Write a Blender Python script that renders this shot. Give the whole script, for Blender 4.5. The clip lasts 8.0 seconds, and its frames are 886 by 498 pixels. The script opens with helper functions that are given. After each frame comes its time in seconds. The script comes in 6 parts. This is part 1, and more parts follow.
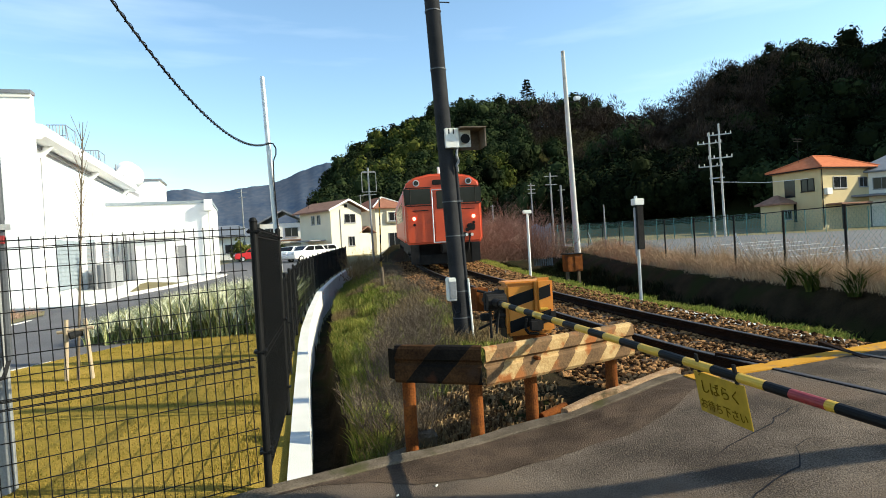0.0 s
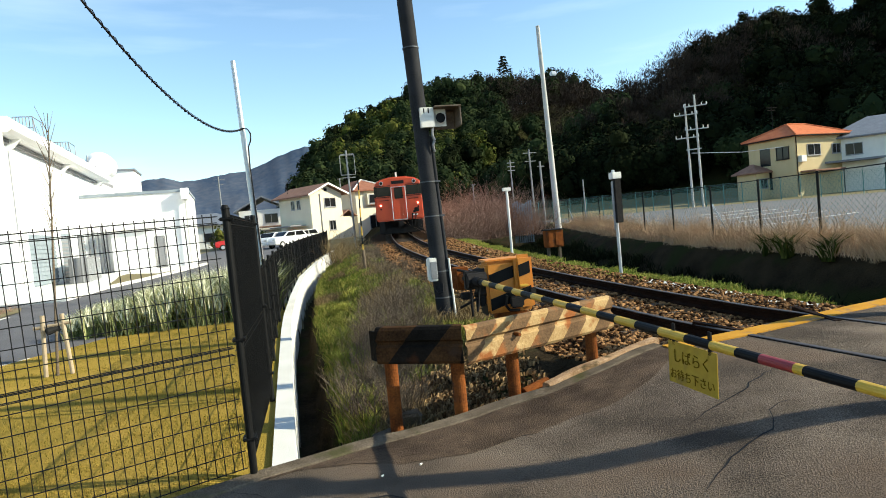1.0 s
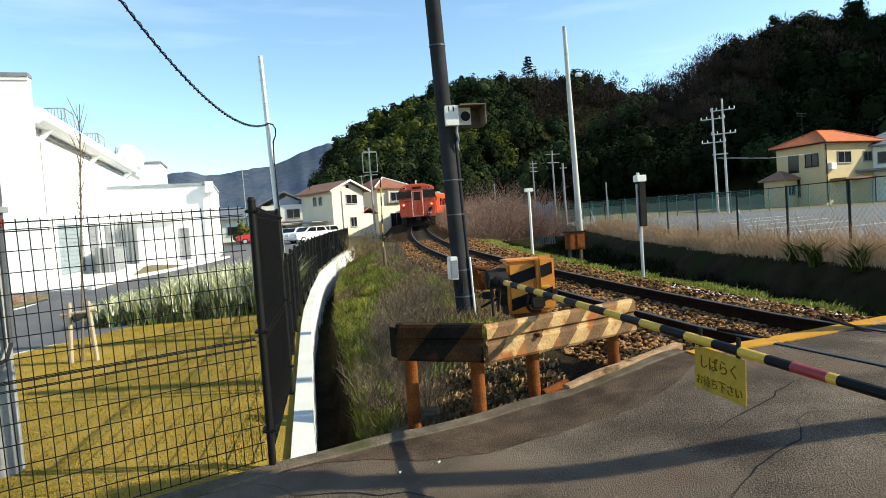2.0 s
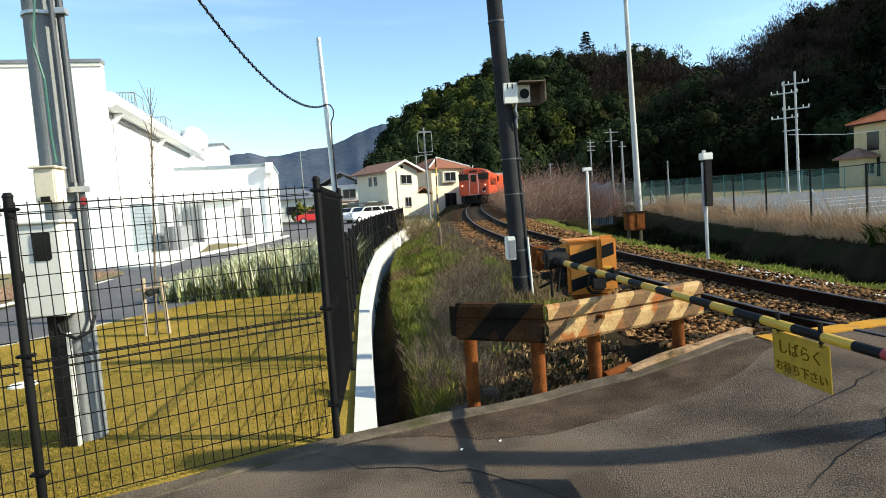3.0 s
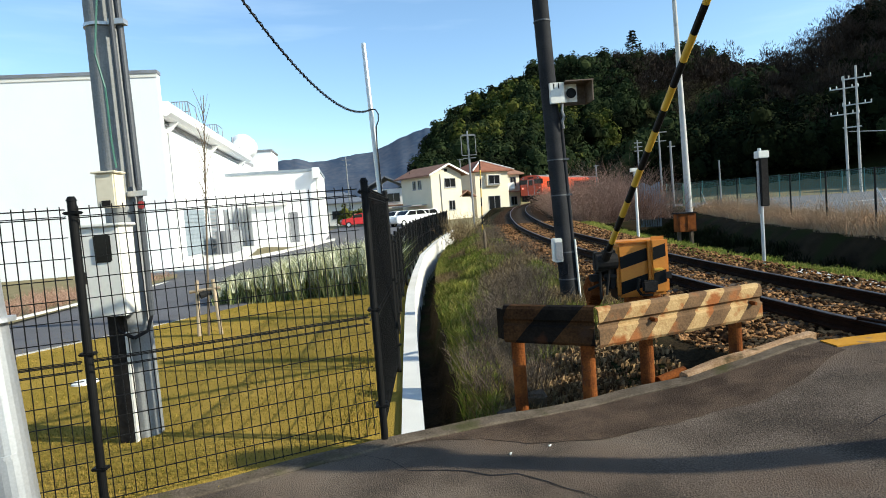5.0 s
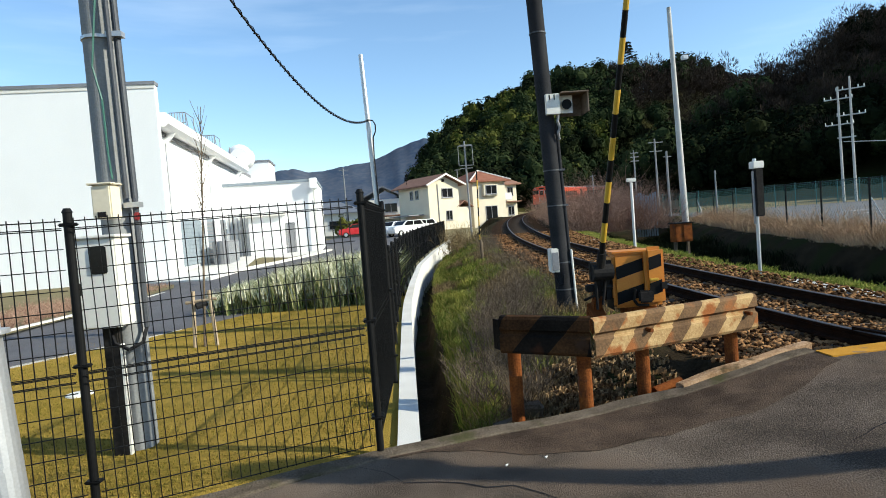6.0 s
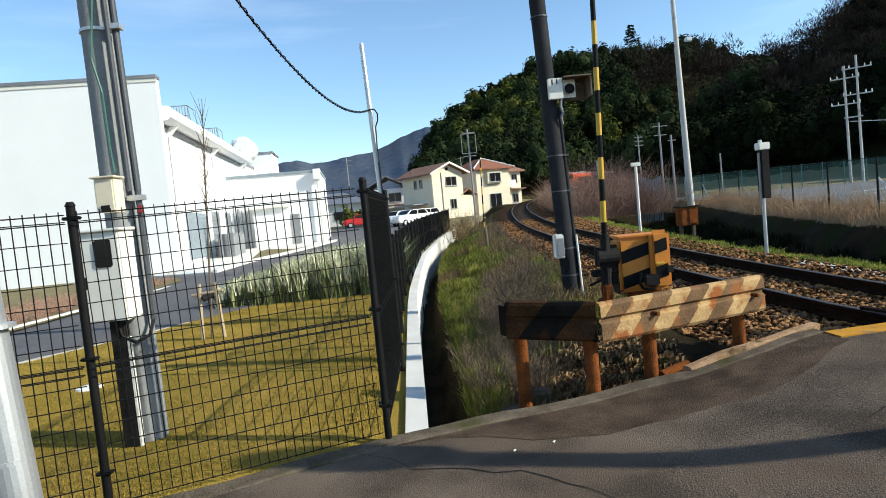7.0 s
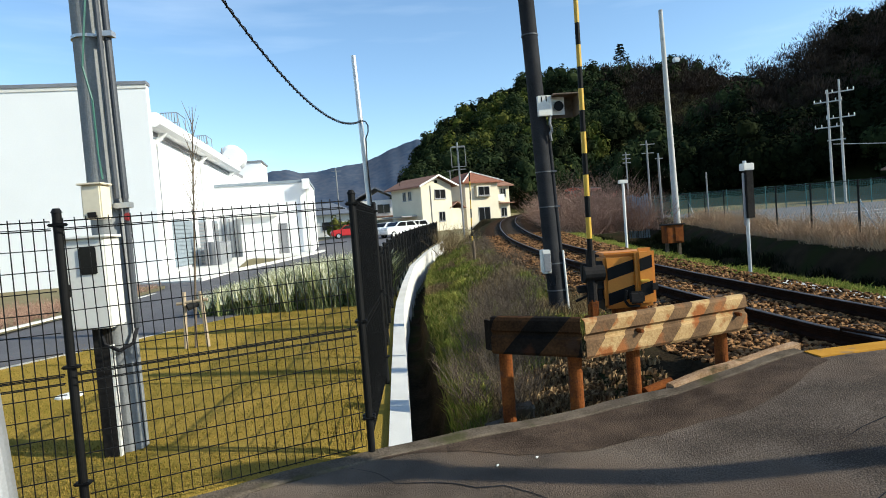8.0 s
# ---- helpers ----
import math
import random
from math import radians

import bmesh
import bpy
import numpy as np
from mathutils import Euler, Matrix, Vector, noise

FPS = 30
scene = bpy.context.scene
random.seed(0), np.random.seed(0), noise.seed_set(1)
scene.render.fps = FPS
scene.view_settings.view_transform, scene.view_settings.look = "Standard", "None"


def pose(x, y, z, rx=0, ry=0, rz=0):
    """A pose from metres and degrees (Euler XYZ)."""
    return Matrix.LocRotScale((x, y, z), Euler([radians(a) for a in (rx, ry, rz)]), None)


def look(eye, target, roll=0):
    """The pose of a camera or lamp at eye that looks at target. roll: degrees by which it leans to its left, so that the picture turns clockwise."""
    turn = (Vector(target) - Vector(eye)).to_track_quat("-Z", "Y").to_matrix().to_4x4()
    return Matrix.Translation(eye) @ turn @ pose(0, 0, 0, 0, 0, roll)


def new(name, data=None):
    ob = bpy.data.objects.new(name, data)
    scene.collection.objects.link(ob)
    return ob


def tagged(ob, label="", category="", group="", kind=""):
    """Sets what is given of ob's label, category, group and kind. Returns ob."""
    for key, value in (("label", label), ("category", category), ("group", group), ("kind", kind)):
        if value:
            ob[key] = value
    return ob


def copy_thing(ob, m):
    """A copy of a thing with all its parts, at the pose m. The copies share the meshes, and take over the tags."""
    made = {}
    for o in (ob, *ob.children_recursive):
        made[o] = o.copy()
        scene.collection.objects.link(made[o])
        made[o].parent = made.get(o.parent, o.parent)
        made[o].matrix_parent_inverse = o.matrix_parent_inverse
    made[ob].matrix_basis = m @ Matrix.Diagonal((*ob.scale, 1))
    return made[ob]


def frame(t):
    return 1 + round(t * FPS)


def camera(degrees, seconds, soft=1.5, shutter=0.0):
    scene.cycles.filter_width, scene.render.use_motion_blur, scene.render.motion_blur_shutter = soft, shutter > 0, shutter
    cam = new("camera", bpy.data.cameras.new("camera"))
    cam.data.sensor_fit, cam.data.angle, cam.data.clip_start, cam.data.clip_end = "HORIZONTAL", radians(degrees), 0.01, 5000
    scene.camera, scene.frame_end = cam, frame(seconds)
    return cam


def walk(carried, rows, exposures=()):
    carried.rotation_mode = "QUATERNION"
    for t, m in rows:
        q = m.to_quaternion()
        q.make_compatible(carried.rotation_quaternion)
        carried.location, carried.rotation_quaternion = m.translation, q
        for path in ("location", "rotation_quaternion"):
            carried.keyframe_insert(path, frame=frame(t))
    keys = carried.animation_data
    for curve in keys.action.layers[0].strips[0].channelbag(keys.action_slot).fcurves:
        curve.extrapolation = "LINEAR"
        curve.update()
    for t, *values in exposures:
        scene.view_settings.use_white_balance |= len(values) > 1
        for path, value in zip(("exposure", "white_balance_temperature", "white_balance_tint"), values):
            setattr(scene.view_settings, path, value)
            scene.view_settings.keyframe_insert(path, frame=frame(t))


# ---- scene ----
cam = camera(73.0, 8.0, soft=0.95)
PATH = [
    (0, (-0.068, -1.77, 1.597), (0.349, 0.186, 1.582), -3.3),
    (0.5, (-0.032, -1.78, 1.588), (0.457, 0.158, 1.524), -4.9),
    (1, (-0.022, -1.774, 1.593), (0.446, 0.169, 1.508), -5.4),
    (1.5, (-0.038, -1.756, 1.589), (0.416, 0.19, 1.502), -4.9),
    (2.8, (-0.079, -1.733, 1.572), (0.185, 0.248, 1.485), -3.6),
    (3, (-0.102, -1.718, 1.575), (0.122, 0.265, 1.44), -3.9),
    (3.5, (-0.107, -1.711, 1.576), (0.067, 0.278, 1.46), -3.8),
    (4, (-0.131, -1.695, 1.571), (-0.006, 0.297, 1.449), -3.3),
    (4.5, (-0.124, -1.68, 1.562), (-0.025, 0.314, 1.446), -3.9),
    (5.8, (-0.131, -1.681, 1.558), (-0.064, 0.314, 1.447), -4.5),
    (6, (-0.114, -1.689, 1.565), (-0.023, 0.307, 1.484), -4.4),
    (6.5, (-0.106, -1.685, 1.561), (0.013, 0.31, 1.479), -4.6),
    (7, (-0.109, -1.674, 1.552), (-0.038, 0.321, 1.435), -5.5),
    (7.5, (-0.107, -1.682, 1.56), (-0.016, 0.314, 1.469), -5.0),
    (8, (-0.105, -1.698, 1.563), (0.01, 0.297, 1.484), -4.3),
]
walk(cam, [(t, look(eye, target, roll)) for t, eye, target, roll in PATH], [(0.0, 0.84, 6330, 0), (1.7, 0.84, 6280, 0), (4.7, 0.69, 6000, 2), (5.8, 0.51, 5880, 3), (8.0, 0.51, 5880, 3)])


# ---- world, sun ----
SUN = Vector((0.955, -0.28, 0.54)).normalized()
world = bpy.data.worlds.new("world")
scene.world = world
world.use_nodes = True
wn, wl = world.node_tree.nodes, world.node_tree.links
sky = wn.new("ShaderNodeTexSky")
sky.sky_type, sky.sun_disc = "NISHITA", False
sky.sun_elevation, sky.sun_rotation = math.asin(SUN.z), math.atan2(SUN.x, SUN.y)
sky.air_density, sky.dust_density, sky.ozone_density = 1.0, 0.3, 1.6
wn["Background"].inputs[1].default_value = 0.145
# thin streaks of high cloud
wt, wm, wz, wr, wx = (wn.new("ShaderNode" + k) for k in ("TexCoord", "Mapping", "TexNoise", "ValToRGB", "MixRGB"))
wm.inputs["Scale"].default_value = (1.2, 1.2, 9.0)
wz.inputs["Scale"].default_value, wz.inputs["Detail"].default_value = 2.2, 6
wr.color_ramp.elements[0].position, wr.color_ramp.elements[1].position = 0.52, 0.9
wr.color_ramp.elements[1].color = (0.22, 0.22, 0.22, 1)
wx.inputs[2].default_value = (7.0, 7.3, 7.6, 1)
for a, b in ((wt.outputs["Generated"], wm.inputs[0]), (wm.outputs[0], wz.inputs["Vector"]), (wz.outputs["Fac"], wr.inputs[0]), (wr.outputs[0], wx.inputs[0]), (sky.outputs[0], wx.inputs[1]), (wx.outputs[0], wn["Background"].inputs[0])):
    wl.new(a, b)
sun = new("sun", bpy.data.lights.new("sun", "SUN"))
sun.data.energy, sun.data.angle, sun.data.color = 5.0, radians(0.5), (1.0, 0.88, 0.7)
sun.matrix_world = look(SUN * 50, (0, 0, 0))


# ---- materials ----
def mat(name, a, b=None, rough=0.8, metal=0.0, scale=3.0, fine=40.0, bump=0.0, mix=(0.35, 0.65), by=None, spec=0.5, stain=None, stain_scale=0.7, stain_at=0.6):
    """Two colours mixed by coarse and fine noise, an optional third as stains, bump from the fine noise.
    by: 'object' or 'island' adds a random shift of the mix."""
    if rough > 0.64 and "asphalt" not in name:
        spec = min(spec, 0.02)
    m = bpy.data.materials.new(name)
    m.use_nodes = True
    n, l = m.node_tree.nodes, m.node_tree.links
    p = n["Principled BSDF"]
    p.inputs["Roughness"].default_value, p.inputs["Metallic"].default_value = rough, metal
    p.inputs["Specular IOR Level"].default_value = spec
    b = b or tuple(c * 0.8 for c in a)
    geo = n.new("ShaderNodeNewGeometry")
    tex = n.new("ShaderNodeTexCoord")
    n1, n2 = n.new("ShaderNodeTexNoise"), n.new("ShaderNodeTexNoise")
    n1.inputs["Scale"].default_value, n2.inputs["Scale"].default_value = scale, fine
    n1.inputs["Detail"].default_value, n2.inputs["Detail"].default_value = 5, 4
    for q in (n1, n2):
        l.new(tex.outputs["Object"], q.inputs["Vector"])
    add = n.new("ShaderNodeMath")
    add.operation = "MULTIPLY_ADD"
    add.inputs[1].default_value = 0.55
    l.new(n1.outputs["Fac"], add.inputs[0])
    half = n.new("ShaderNodeMath")
    half.operation = "MULTIPLY"
    half.inputs[1].default_value = 0.45
    l.new(n2.outputs["Fac"], half.inputs[0])
    l.new(half.outputs[0], add.inputs[2])
    fac = add.outputs[0]
    if by:
        src = n.new("ShaderNodeObjectInfo").outputs["Random"] if by == "object" else geo.outputs["Random Per Island"]
        k = n.new("ShaderNodeMath")
        k.operation = "MULTIPLY_ADD"
        k.inputs[1].default_value, k.inputs[2].default_value = 0.5, -0.25
        l.new(src, k.inputs[0])
        z = n.new("ShaderNodeMath")
        l.new(k.outputs[0], z.inputs[0])
        l.new(fac, z.inputs[1])
        fac = z.outputs[0]
    ramp = n.new("ShaderNodeValToRGB")
    ramp.color_ramp.elements[0].position, ramp.color_ramp.elements[1].position = mix
    ramp.color_ramp.elements[0].color, ramp.color_ramp.elements[1].color = (*a, 1), (*b, 1)
    l.new(fac, ramp.inputs[0])
    out = ramp.outputs[0]
    if stain:
        n3 = n.new("ShaderNodeTexNoise")
        n3.inputs["Scale"].default_value, n3.inputs["Detail"].default_value = stain_scale, 7
        l.new(tex.outputs["Object"], n3.inputs["Vector"])
        r3 = n.new("ShaderNodeValToRGB")
        r3.color_ramp.elements[0].position, r3.color_ramp.elements[1].position = stain_at, stain_at + 0.12
        l.new(n3.outputs["Fac"], r3.inputs[0])
        mx = n.new("ShaderNodeMixRGB")
        mx.inputs[2].default_value = (*stain, 1)
        l.new(r3.outputs[0], mx.inputs[0])
        l.new(out, mx.inputs[1])
        out = mx.outputs[0]
    l.new(out, p.inputs["Base Color"])
    if bump:
        bp = n.new("ShaderNodeBump")
        bp.inputs["Strength"].default_value, bp.inputs["Distance"].default_value = bump, 0.02
        l.new(n2.outputs["Fac"], bp.inputs["Height"])
        l.new(bp.outputs[0], p.inputs["Normal"])
    return m


def glow(name, colour, strength):
    m = mat(name, colour)
    p = m.node_tree.nodes["Principled BSDF"]
    p.inputs["Emission Color"].default_value, p.inputs["Emission Strength"].default_value = (*colour, 1), strength
    return m


ASPHALT = mat("asphalt", (0.06, 0.045, 0.033), (0.21, 0.163, 0.122), 0.9, scale=1.2, fine=110, bump=1.0, mix=(0.42, 0.6), spec=0.12, stain=(0.125, 0.088, 0.061), stain_scale=0.6, stain_at=0.5)
PATCH = mat("asphalt_patch", (0.04, 0.027, 0.018), (0.115, 0.079, 0.054), 0.92, scale=2.5, fine=110, bump=0.9, spec=0.1, mix=(0.4, 0.6), stain=(0.045, 0.03, 0.02), stain_scale=1.6, stain_at=0.56)
DRIVE = mat("drive_asphalt", (0.075, 0.071, 0.074), (0.105, 0.1, 0.104), 0.85, scale=0.8, fine=150, bump=0.3)
LOT = mat("lot_asphalt", (0.095, 0.092, 0.092), (0.14, 0.136, 0.136), 0.9, scale=0.3, fine=60, bump=0.2)
CONCRETE = mat("concrete", (0.42, 0.4, 0.36), (0.55, 0.53, 0.49), 0.85, scale=2, fine=90, bump=0.3, stain=(0.28, 0.26, 0.22))
BROWNC = mat("brown_concrete", (0.22, 0.125, 0.06), (0.46, 0.31, 0.19), 0.9, scale=7, fine=60, bump=0.6, stain=(0.06, 0.05, 0.025), stain_scale=5, stain_at=0.55)
NEWCONC = mat("new_concrete", (0.58, 0.56, 0.51), (0.7, 0.68, 0.63), 0.8, scale=1.5, fine=90, bump=0.2)
OLDCONC = mat("old_concrete", (0.062, 0.048, 0.034), (0.165, 0.132, 0.097), 0.9, scale=5, fine=70, bump=0.6, stain=(0.07, 0.065, 0.03), stain_scale=3, stain_at=0.54)
LAWN = mat("lawn", (0.2, 0.148, 0.022), (0.39, 0.255, 0.055), 0.95, scale=0.9, fine=60, bump=0.9)
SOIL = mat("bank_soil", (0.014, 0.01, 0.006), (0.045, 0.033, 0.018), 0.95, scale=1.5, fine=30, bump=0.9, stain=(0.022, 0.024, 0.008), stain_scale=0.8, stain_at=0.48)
BED = mat("ballast_bed", (0.018, 0.01, 0.005), (0.06, 0.034, 0.018), 0.95, scale=4, fine=30, bump=1.0)
FOREST = mat("forest_floor", (0.03, 0.035, 0.012), (0.055, 0.05, 0.02), 0.95, scale=0.2, fine=2)
FIELD = mat("field", (0.16, 0.14, 0.07), (0.24, 0.2, 0.12), 0.95, scale=0.1, fine=2)
LAWNB = mat("lawn_blade", (0.16, 0.132, 0.02), (0.36, 0.245, 0.055), 0.9, by="island", scale=0.8)
BLADE = mat("grass_blade", (0.085, 0.12, 0.018), (0.25, 0.23, 0.06), 0.8, by="island", scale=0.6)
FRESH = mat("fresh_grass", (0.13, 0.18, 0.025), (0.33, 0.3, 0.075), 0.8, by="island", scale=0.6)
LITTER = mat("leaf_litter", (0.33, 0.22, 0.11), (0.1, 0.062, 0.032), 0.9, by="island", scale=0.8)
STRAW = mat("pale_straw", (0.62, 0.44, 0.27), (0.36, 0.24, 0.145), 0.9, by="island", scale=0.6)
DRY = mat("dry_grass", (0.24, 0.18, 0.09), (0.12, 0.085, 0.045), 0.9, by="island", scale=0.6)
TWIG = mat("twig", (0.08, 0.061, 0.043), (0.19, 0.147, 0.104), 0.9, by="island")
THICK = mat("thicket_twig", (0.19, 0.11, 0.078), (0.4, 0.27, 0.195), 0.9, by="island")
REED = mat("reed", (0.06, 0.09, 0.025), (0.34, 0.34, 0.15), 0.85, by="island", scale=0.7)
PLUME = mat("reed_plume", (0.3, 0.31, 0.16), (0.72, 0.7, 0.52), 0.9, by="island", scale=0.7)
# near-black: the shade of right hill and ditch is in this leaf colour
LEAF = mat("leaf_shade", (0.004, 0.0065, 0.003), (0.014, 0.018, 0.007), 0.95, by="island", scale=0.09, fine=0.3, mix=(0.2, 0.8))
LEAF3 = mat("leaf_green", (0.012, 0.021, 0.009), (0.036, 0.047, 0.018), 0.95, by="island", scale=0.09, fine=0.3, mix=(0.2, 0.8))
LEAF2 = mat("leaf_yellow", (0.035, 0.048, 0.01), (0.085, 0.088, 0.02), 0.85, by="island", scale=0.1, fine=0.5)
BARE = mat("bare_crown", (0.026, 0.02, 0.016), (0.066, 0.05, 0.039), 0.9, by="island", scale=0.1)
STEEL = mat("rail_steel", (0.01, 0.006, 0.004), (0.03, 0.015, 0.009), 0.7, 0.3, scale=6, fine=80, bump=0.3)
SHINE = mat("rail_head", (0.05, 0.04, 0.033), (0.1, 0.08, 0.066), 0.5, 0.6, fine=150)
SLEEPER = mat("sleeper", (0.07, 0.05, 0.035), (0.13, 0.1, 0.075), 0.9, scale=4, fine=60, bump=0.6)
STONE = mat("ballast_stone", (0.03, 0.014, 0.006), (0.31, 0.165, 0.07), 0.9, by="island", scale=3, fine=60)
STONE_O = mat("ballast_stone_single", (0.03, 0.014, 0.006), (0.31, 0.165, 0.07), 0.9, by="object", scale=3, fine=60)
RUST = mat("rust", (0.24, 0.078, 0.02), (0.09, 0.03, 0.012), 0.85, 0.1, scale=6, fine=60, bump=0.4, stain=(0.07, 0.04, 0.03), stain_scale=5)
BLACK = mat("black_paint", (0.005, 0.005, 0.005), (0.009, 0.009, 0.009), 0.55, scale=3, spec=0.12)
DARK = mat("dark_steel", (0.016, 0.015, 0.0145), (0.034, 0.031, 0.029), 0.65, 0.2, scale=4, bump=0.1)
POLE = mat("pole_grey", (0.2, 0.205, 0.205), (0.28, 0.285, 0.285), 0.75, scale=2, fine=60, bump=0.15, stain=(0.15, 0.14, 0.125), stain_scale=1.5)
CONDUIT = mat("conduit_grey", (0.045, 0.05, 0.06), (0.085, 0.09, 0.1), 0.6, 0.2, scale=2, fine=60)
HOOD = mat("hood_brown", (0.11, 0.085, 0.065), (0.2, 0.16, 0.125), 0.8, scale=6)
POLE_DK = mat("pole_dark", (0.016, 0.0165, 0.018), (0.042, 0.042, 0.045), 0.7, 0.1, scale=2, fine=60, bump=0.15)
GALV = mat("galvanised", (0.45, 0.46, 0.47), (0.58, 0.59, 0.6), 0.45, 0.7, scale=3, fine=90)
PALEPOLE = mat("pale_concrete", (0.4, 0.39, 0.37), (0.52, 0.51, 0.48), 0.8, scale=2, fine=60, bump=0.15, stain=(0.3, 0.29, 0.26), stain_scale=1.5)
YWALL = mat("yellow_wall", (0.46, 0.37, 0.21), (0.54, 0.44, 0.26), 0.85, scale=0.8, fine=20)
WHITE = mat("white_wall", (0.78, 0.78, 0.77), (0.84, 0.84, 0.83), 0.8, scale=0.4, fine=20)
OFFW = mat("off_white", (0.66, 0.64, 0.58), (0.75, 0.73, 0.67), 0.6, scale=1.2, fine=40)
CREAM = mat("cream_wall", (0.64, 0.57, 0.43), (0.72, 0.65, 0.5), 0.85, scale=0.8, fine=20)
GREYM = mat("grey_metal", (0.2, 0.2, 0.21), (0.3, 0.3, 0.31), 0.5, 0.4, scale=1)
ROOFB = mat("roof_brown", (0.2, 0.11, 0.08), (0.29, 0.17, 0.12), 0.7, scale=2, fine=12, bump=0.3)
ROOFM = mat("roof_russet", (0.2, 0.085, 0.055), (0.28, 0.13, 0.085), 0.75, scale=2, fine=12, bump=0.3)
ROOFR = mat("roof_red", (0.42, 0.12, 0.055), (0.52, 0.18, 0.08), 0.65, scale=2, fine=12, bump=0.3)
ROOFG = mat("roof_grey", (0.11, 0.12, 0.14), (0.17, 0.18, 0.2), 0.6, scale=2, fine=12, bump=0.3)
PANE = mat("window_pane", (0.008, 0.009, 0.01), (0.014, 0.015, 0.016), 0.12, spec=0.25)
TRAIN = mat("train_vermilion", (0.54, 0.058, 0.015), (0.61, 0.077, 0.021), 0.4, scale=1, fine=20, stain=(0.36, 0.04, 0.013), stain_scale=1.2)
TRAIN_RF = mat("train_roof", (0.2, 0.19, 0.18), (0.28, 0.27, 0.26), 0.8, scale=2)
WOODP = mat("pale_wood", (0.34, 0.26, 0.17), (0.46, 0.37, 0.26), 0.8, scale=4, fine=50)
YEL_ROAD = mat("yellow_road_paint", (0.38, 0.18, 0.02), (0.5, 0.26, 0.045), 0.8, scale=4, fine=90, stain=(0.13, 0.12, 0.11), stain_scale=5, stain_at=0.58)
YEL = mat("yellow_paint", (0.5, 0.3, 0.02), (0.6, 0.37, 0.035), 0.5, scale=5, fine=60)
ORANGE = mat("machine_orange", (0.5, 0.17, 0.012), (0.58, 0.22, 0.02), 0.5, scale=5, fine=60, stain=(0.3, 0.12, 0.03), stain_scale=4, stain_at=0.62)
REDP = mat("red_paint", (0.2, 0.014, 0.018), (0.27, 0.024, 0.024), 0.5)
SIGNY = mat("sign_yellow", (0.33, 0.205, 0.01), (0.43, 0.28, 0.018), 0.6, scale=6, fine=30, stain=(0.24, 0.15, 0.02), stain_scale=6)
TXT = mat("sign_ink", (0.1, 0.06, 0.008), (0.17, 0.105, 0.01), 0.7, scale=20)
GREENP = mat("green_net", (0.1, 0.2, 0.18), (0.16, 0.28, 0.25), 0.7)
SLAT = mat("slat_grey", (0.2, 0.24, 0.27), (0.3, 0.34, 0.37), 0.7)
GREENF = mat("green_fence", (0.04, 0.12, 0.09), (0.06, 0.16, 0.12), 0.6)
CARW = mat("car_white", (0.75, 0.75, 0.75), (0.8, 0.8, 0.8), 0.25)
CARR = mat("car_red", (0.45, 0.015, 0.02), (0.5, 0.03, 0.03), 0.25)
TYRE = mat("tyre", (0.015, 0.015, 0.015), (0.03, 0.03, 0.03), 0.9)
CABLE = mat("cable", (0.015, 0.015, 0.018), (0.03, 0.03, 0.03), 0.7)
# blue of the distance haze is mixed into the mountains' base colour
MOUNT = mat("hazy_mountain", (0.038, 0.06, 0.1), (0.09, 0.1, 0.125), 1.0, scale=0.012, fine=0.08)
LAMP = glow("tail_lamp", (1.0, 0.3, 0.2), 3)


# ---- mesh helpers ----
def part(name, bm, material, parent=None, label="", smooth=False):
    me = bpy.data.meshes.new(name)
    bm.normal_update()
    bm.to_mesh(me)
    bm.free()
    me.materials.append(material)
    if smooth:
        me.polygons.foreach_set("use_smooth", [True] * len(me.polygons))
    ob = new(name, me)
    if parent is not None:
        ob.parent = parent
    return tagged(ob, label)


def soup(name, verts, faces, material, parent=None, smooth=False):
    me = bpy.data.meshes.new(name)
    me.from_pydata(verts, [], faces)
    me.materials.append(material)
    if smooth:
        me.polygons.foreach_set("use_smooth", [True] * len(me.polygons))
    ob = new(name, me)
    if parent is not None:
        ob.parent = parent
    return ob


def thing(name, label, category, x=0, y=0, z=0, rz=0, group="", kind=""):
    ob = new(name)
    ob.matrix_basis = pose(x, y, z, 0, 0, rz)
    return tagged(ob, label, category, group, kind)


def box(bm, x0, x1, y0, y1, z0, z1, m=None, bevel=0.0):
    g = bmesh.ops.create_cube(bm, size=1, matrix=Matrix.Translation(((x0 + x1) / 2, (y0 + y1) / 2, (z0 + z1) / 2)) @ Matrix.Diagonal((x1 - x0, y1 - y0, z1 - z0, 1)))
    if bevel:
        ed = list({e for v in g["verts"] for e in v.link_edges})
        g = bmesh.ops.bevel(bm, geom=ed, offset=bevel, segments=2, affect="EDGES", clamp_overlap=True)
    if m is not None:
        bmesh.ops.transform(bm, matrix=m, verts=g["verts"])
    return bm


def boxed(*a, **k):
    return box(bmesh.new(), *a, **k)


def rod(bm, p, q, r0, r1=None, seg=8):
    p, q = Vector(p), Vector(q)
    d = q - p
    m = Matrix.Translation((p + q) / 2) @ d.to_track_quat("Z", "Y").to_matrix().to_4x4()
    bmesh.ops.create_cone(bm, cap_ends=True, segments=seg, radius1=r0, radius2=r0 if r1 is None else r1, depth=d.length, matrix=m)
    return bm


def rods(pairs, r, seg=6):
    bm = bmesh.new()
    for p, q in pairs:
        rod(bm, p, q, r, None, seg)
    return bm


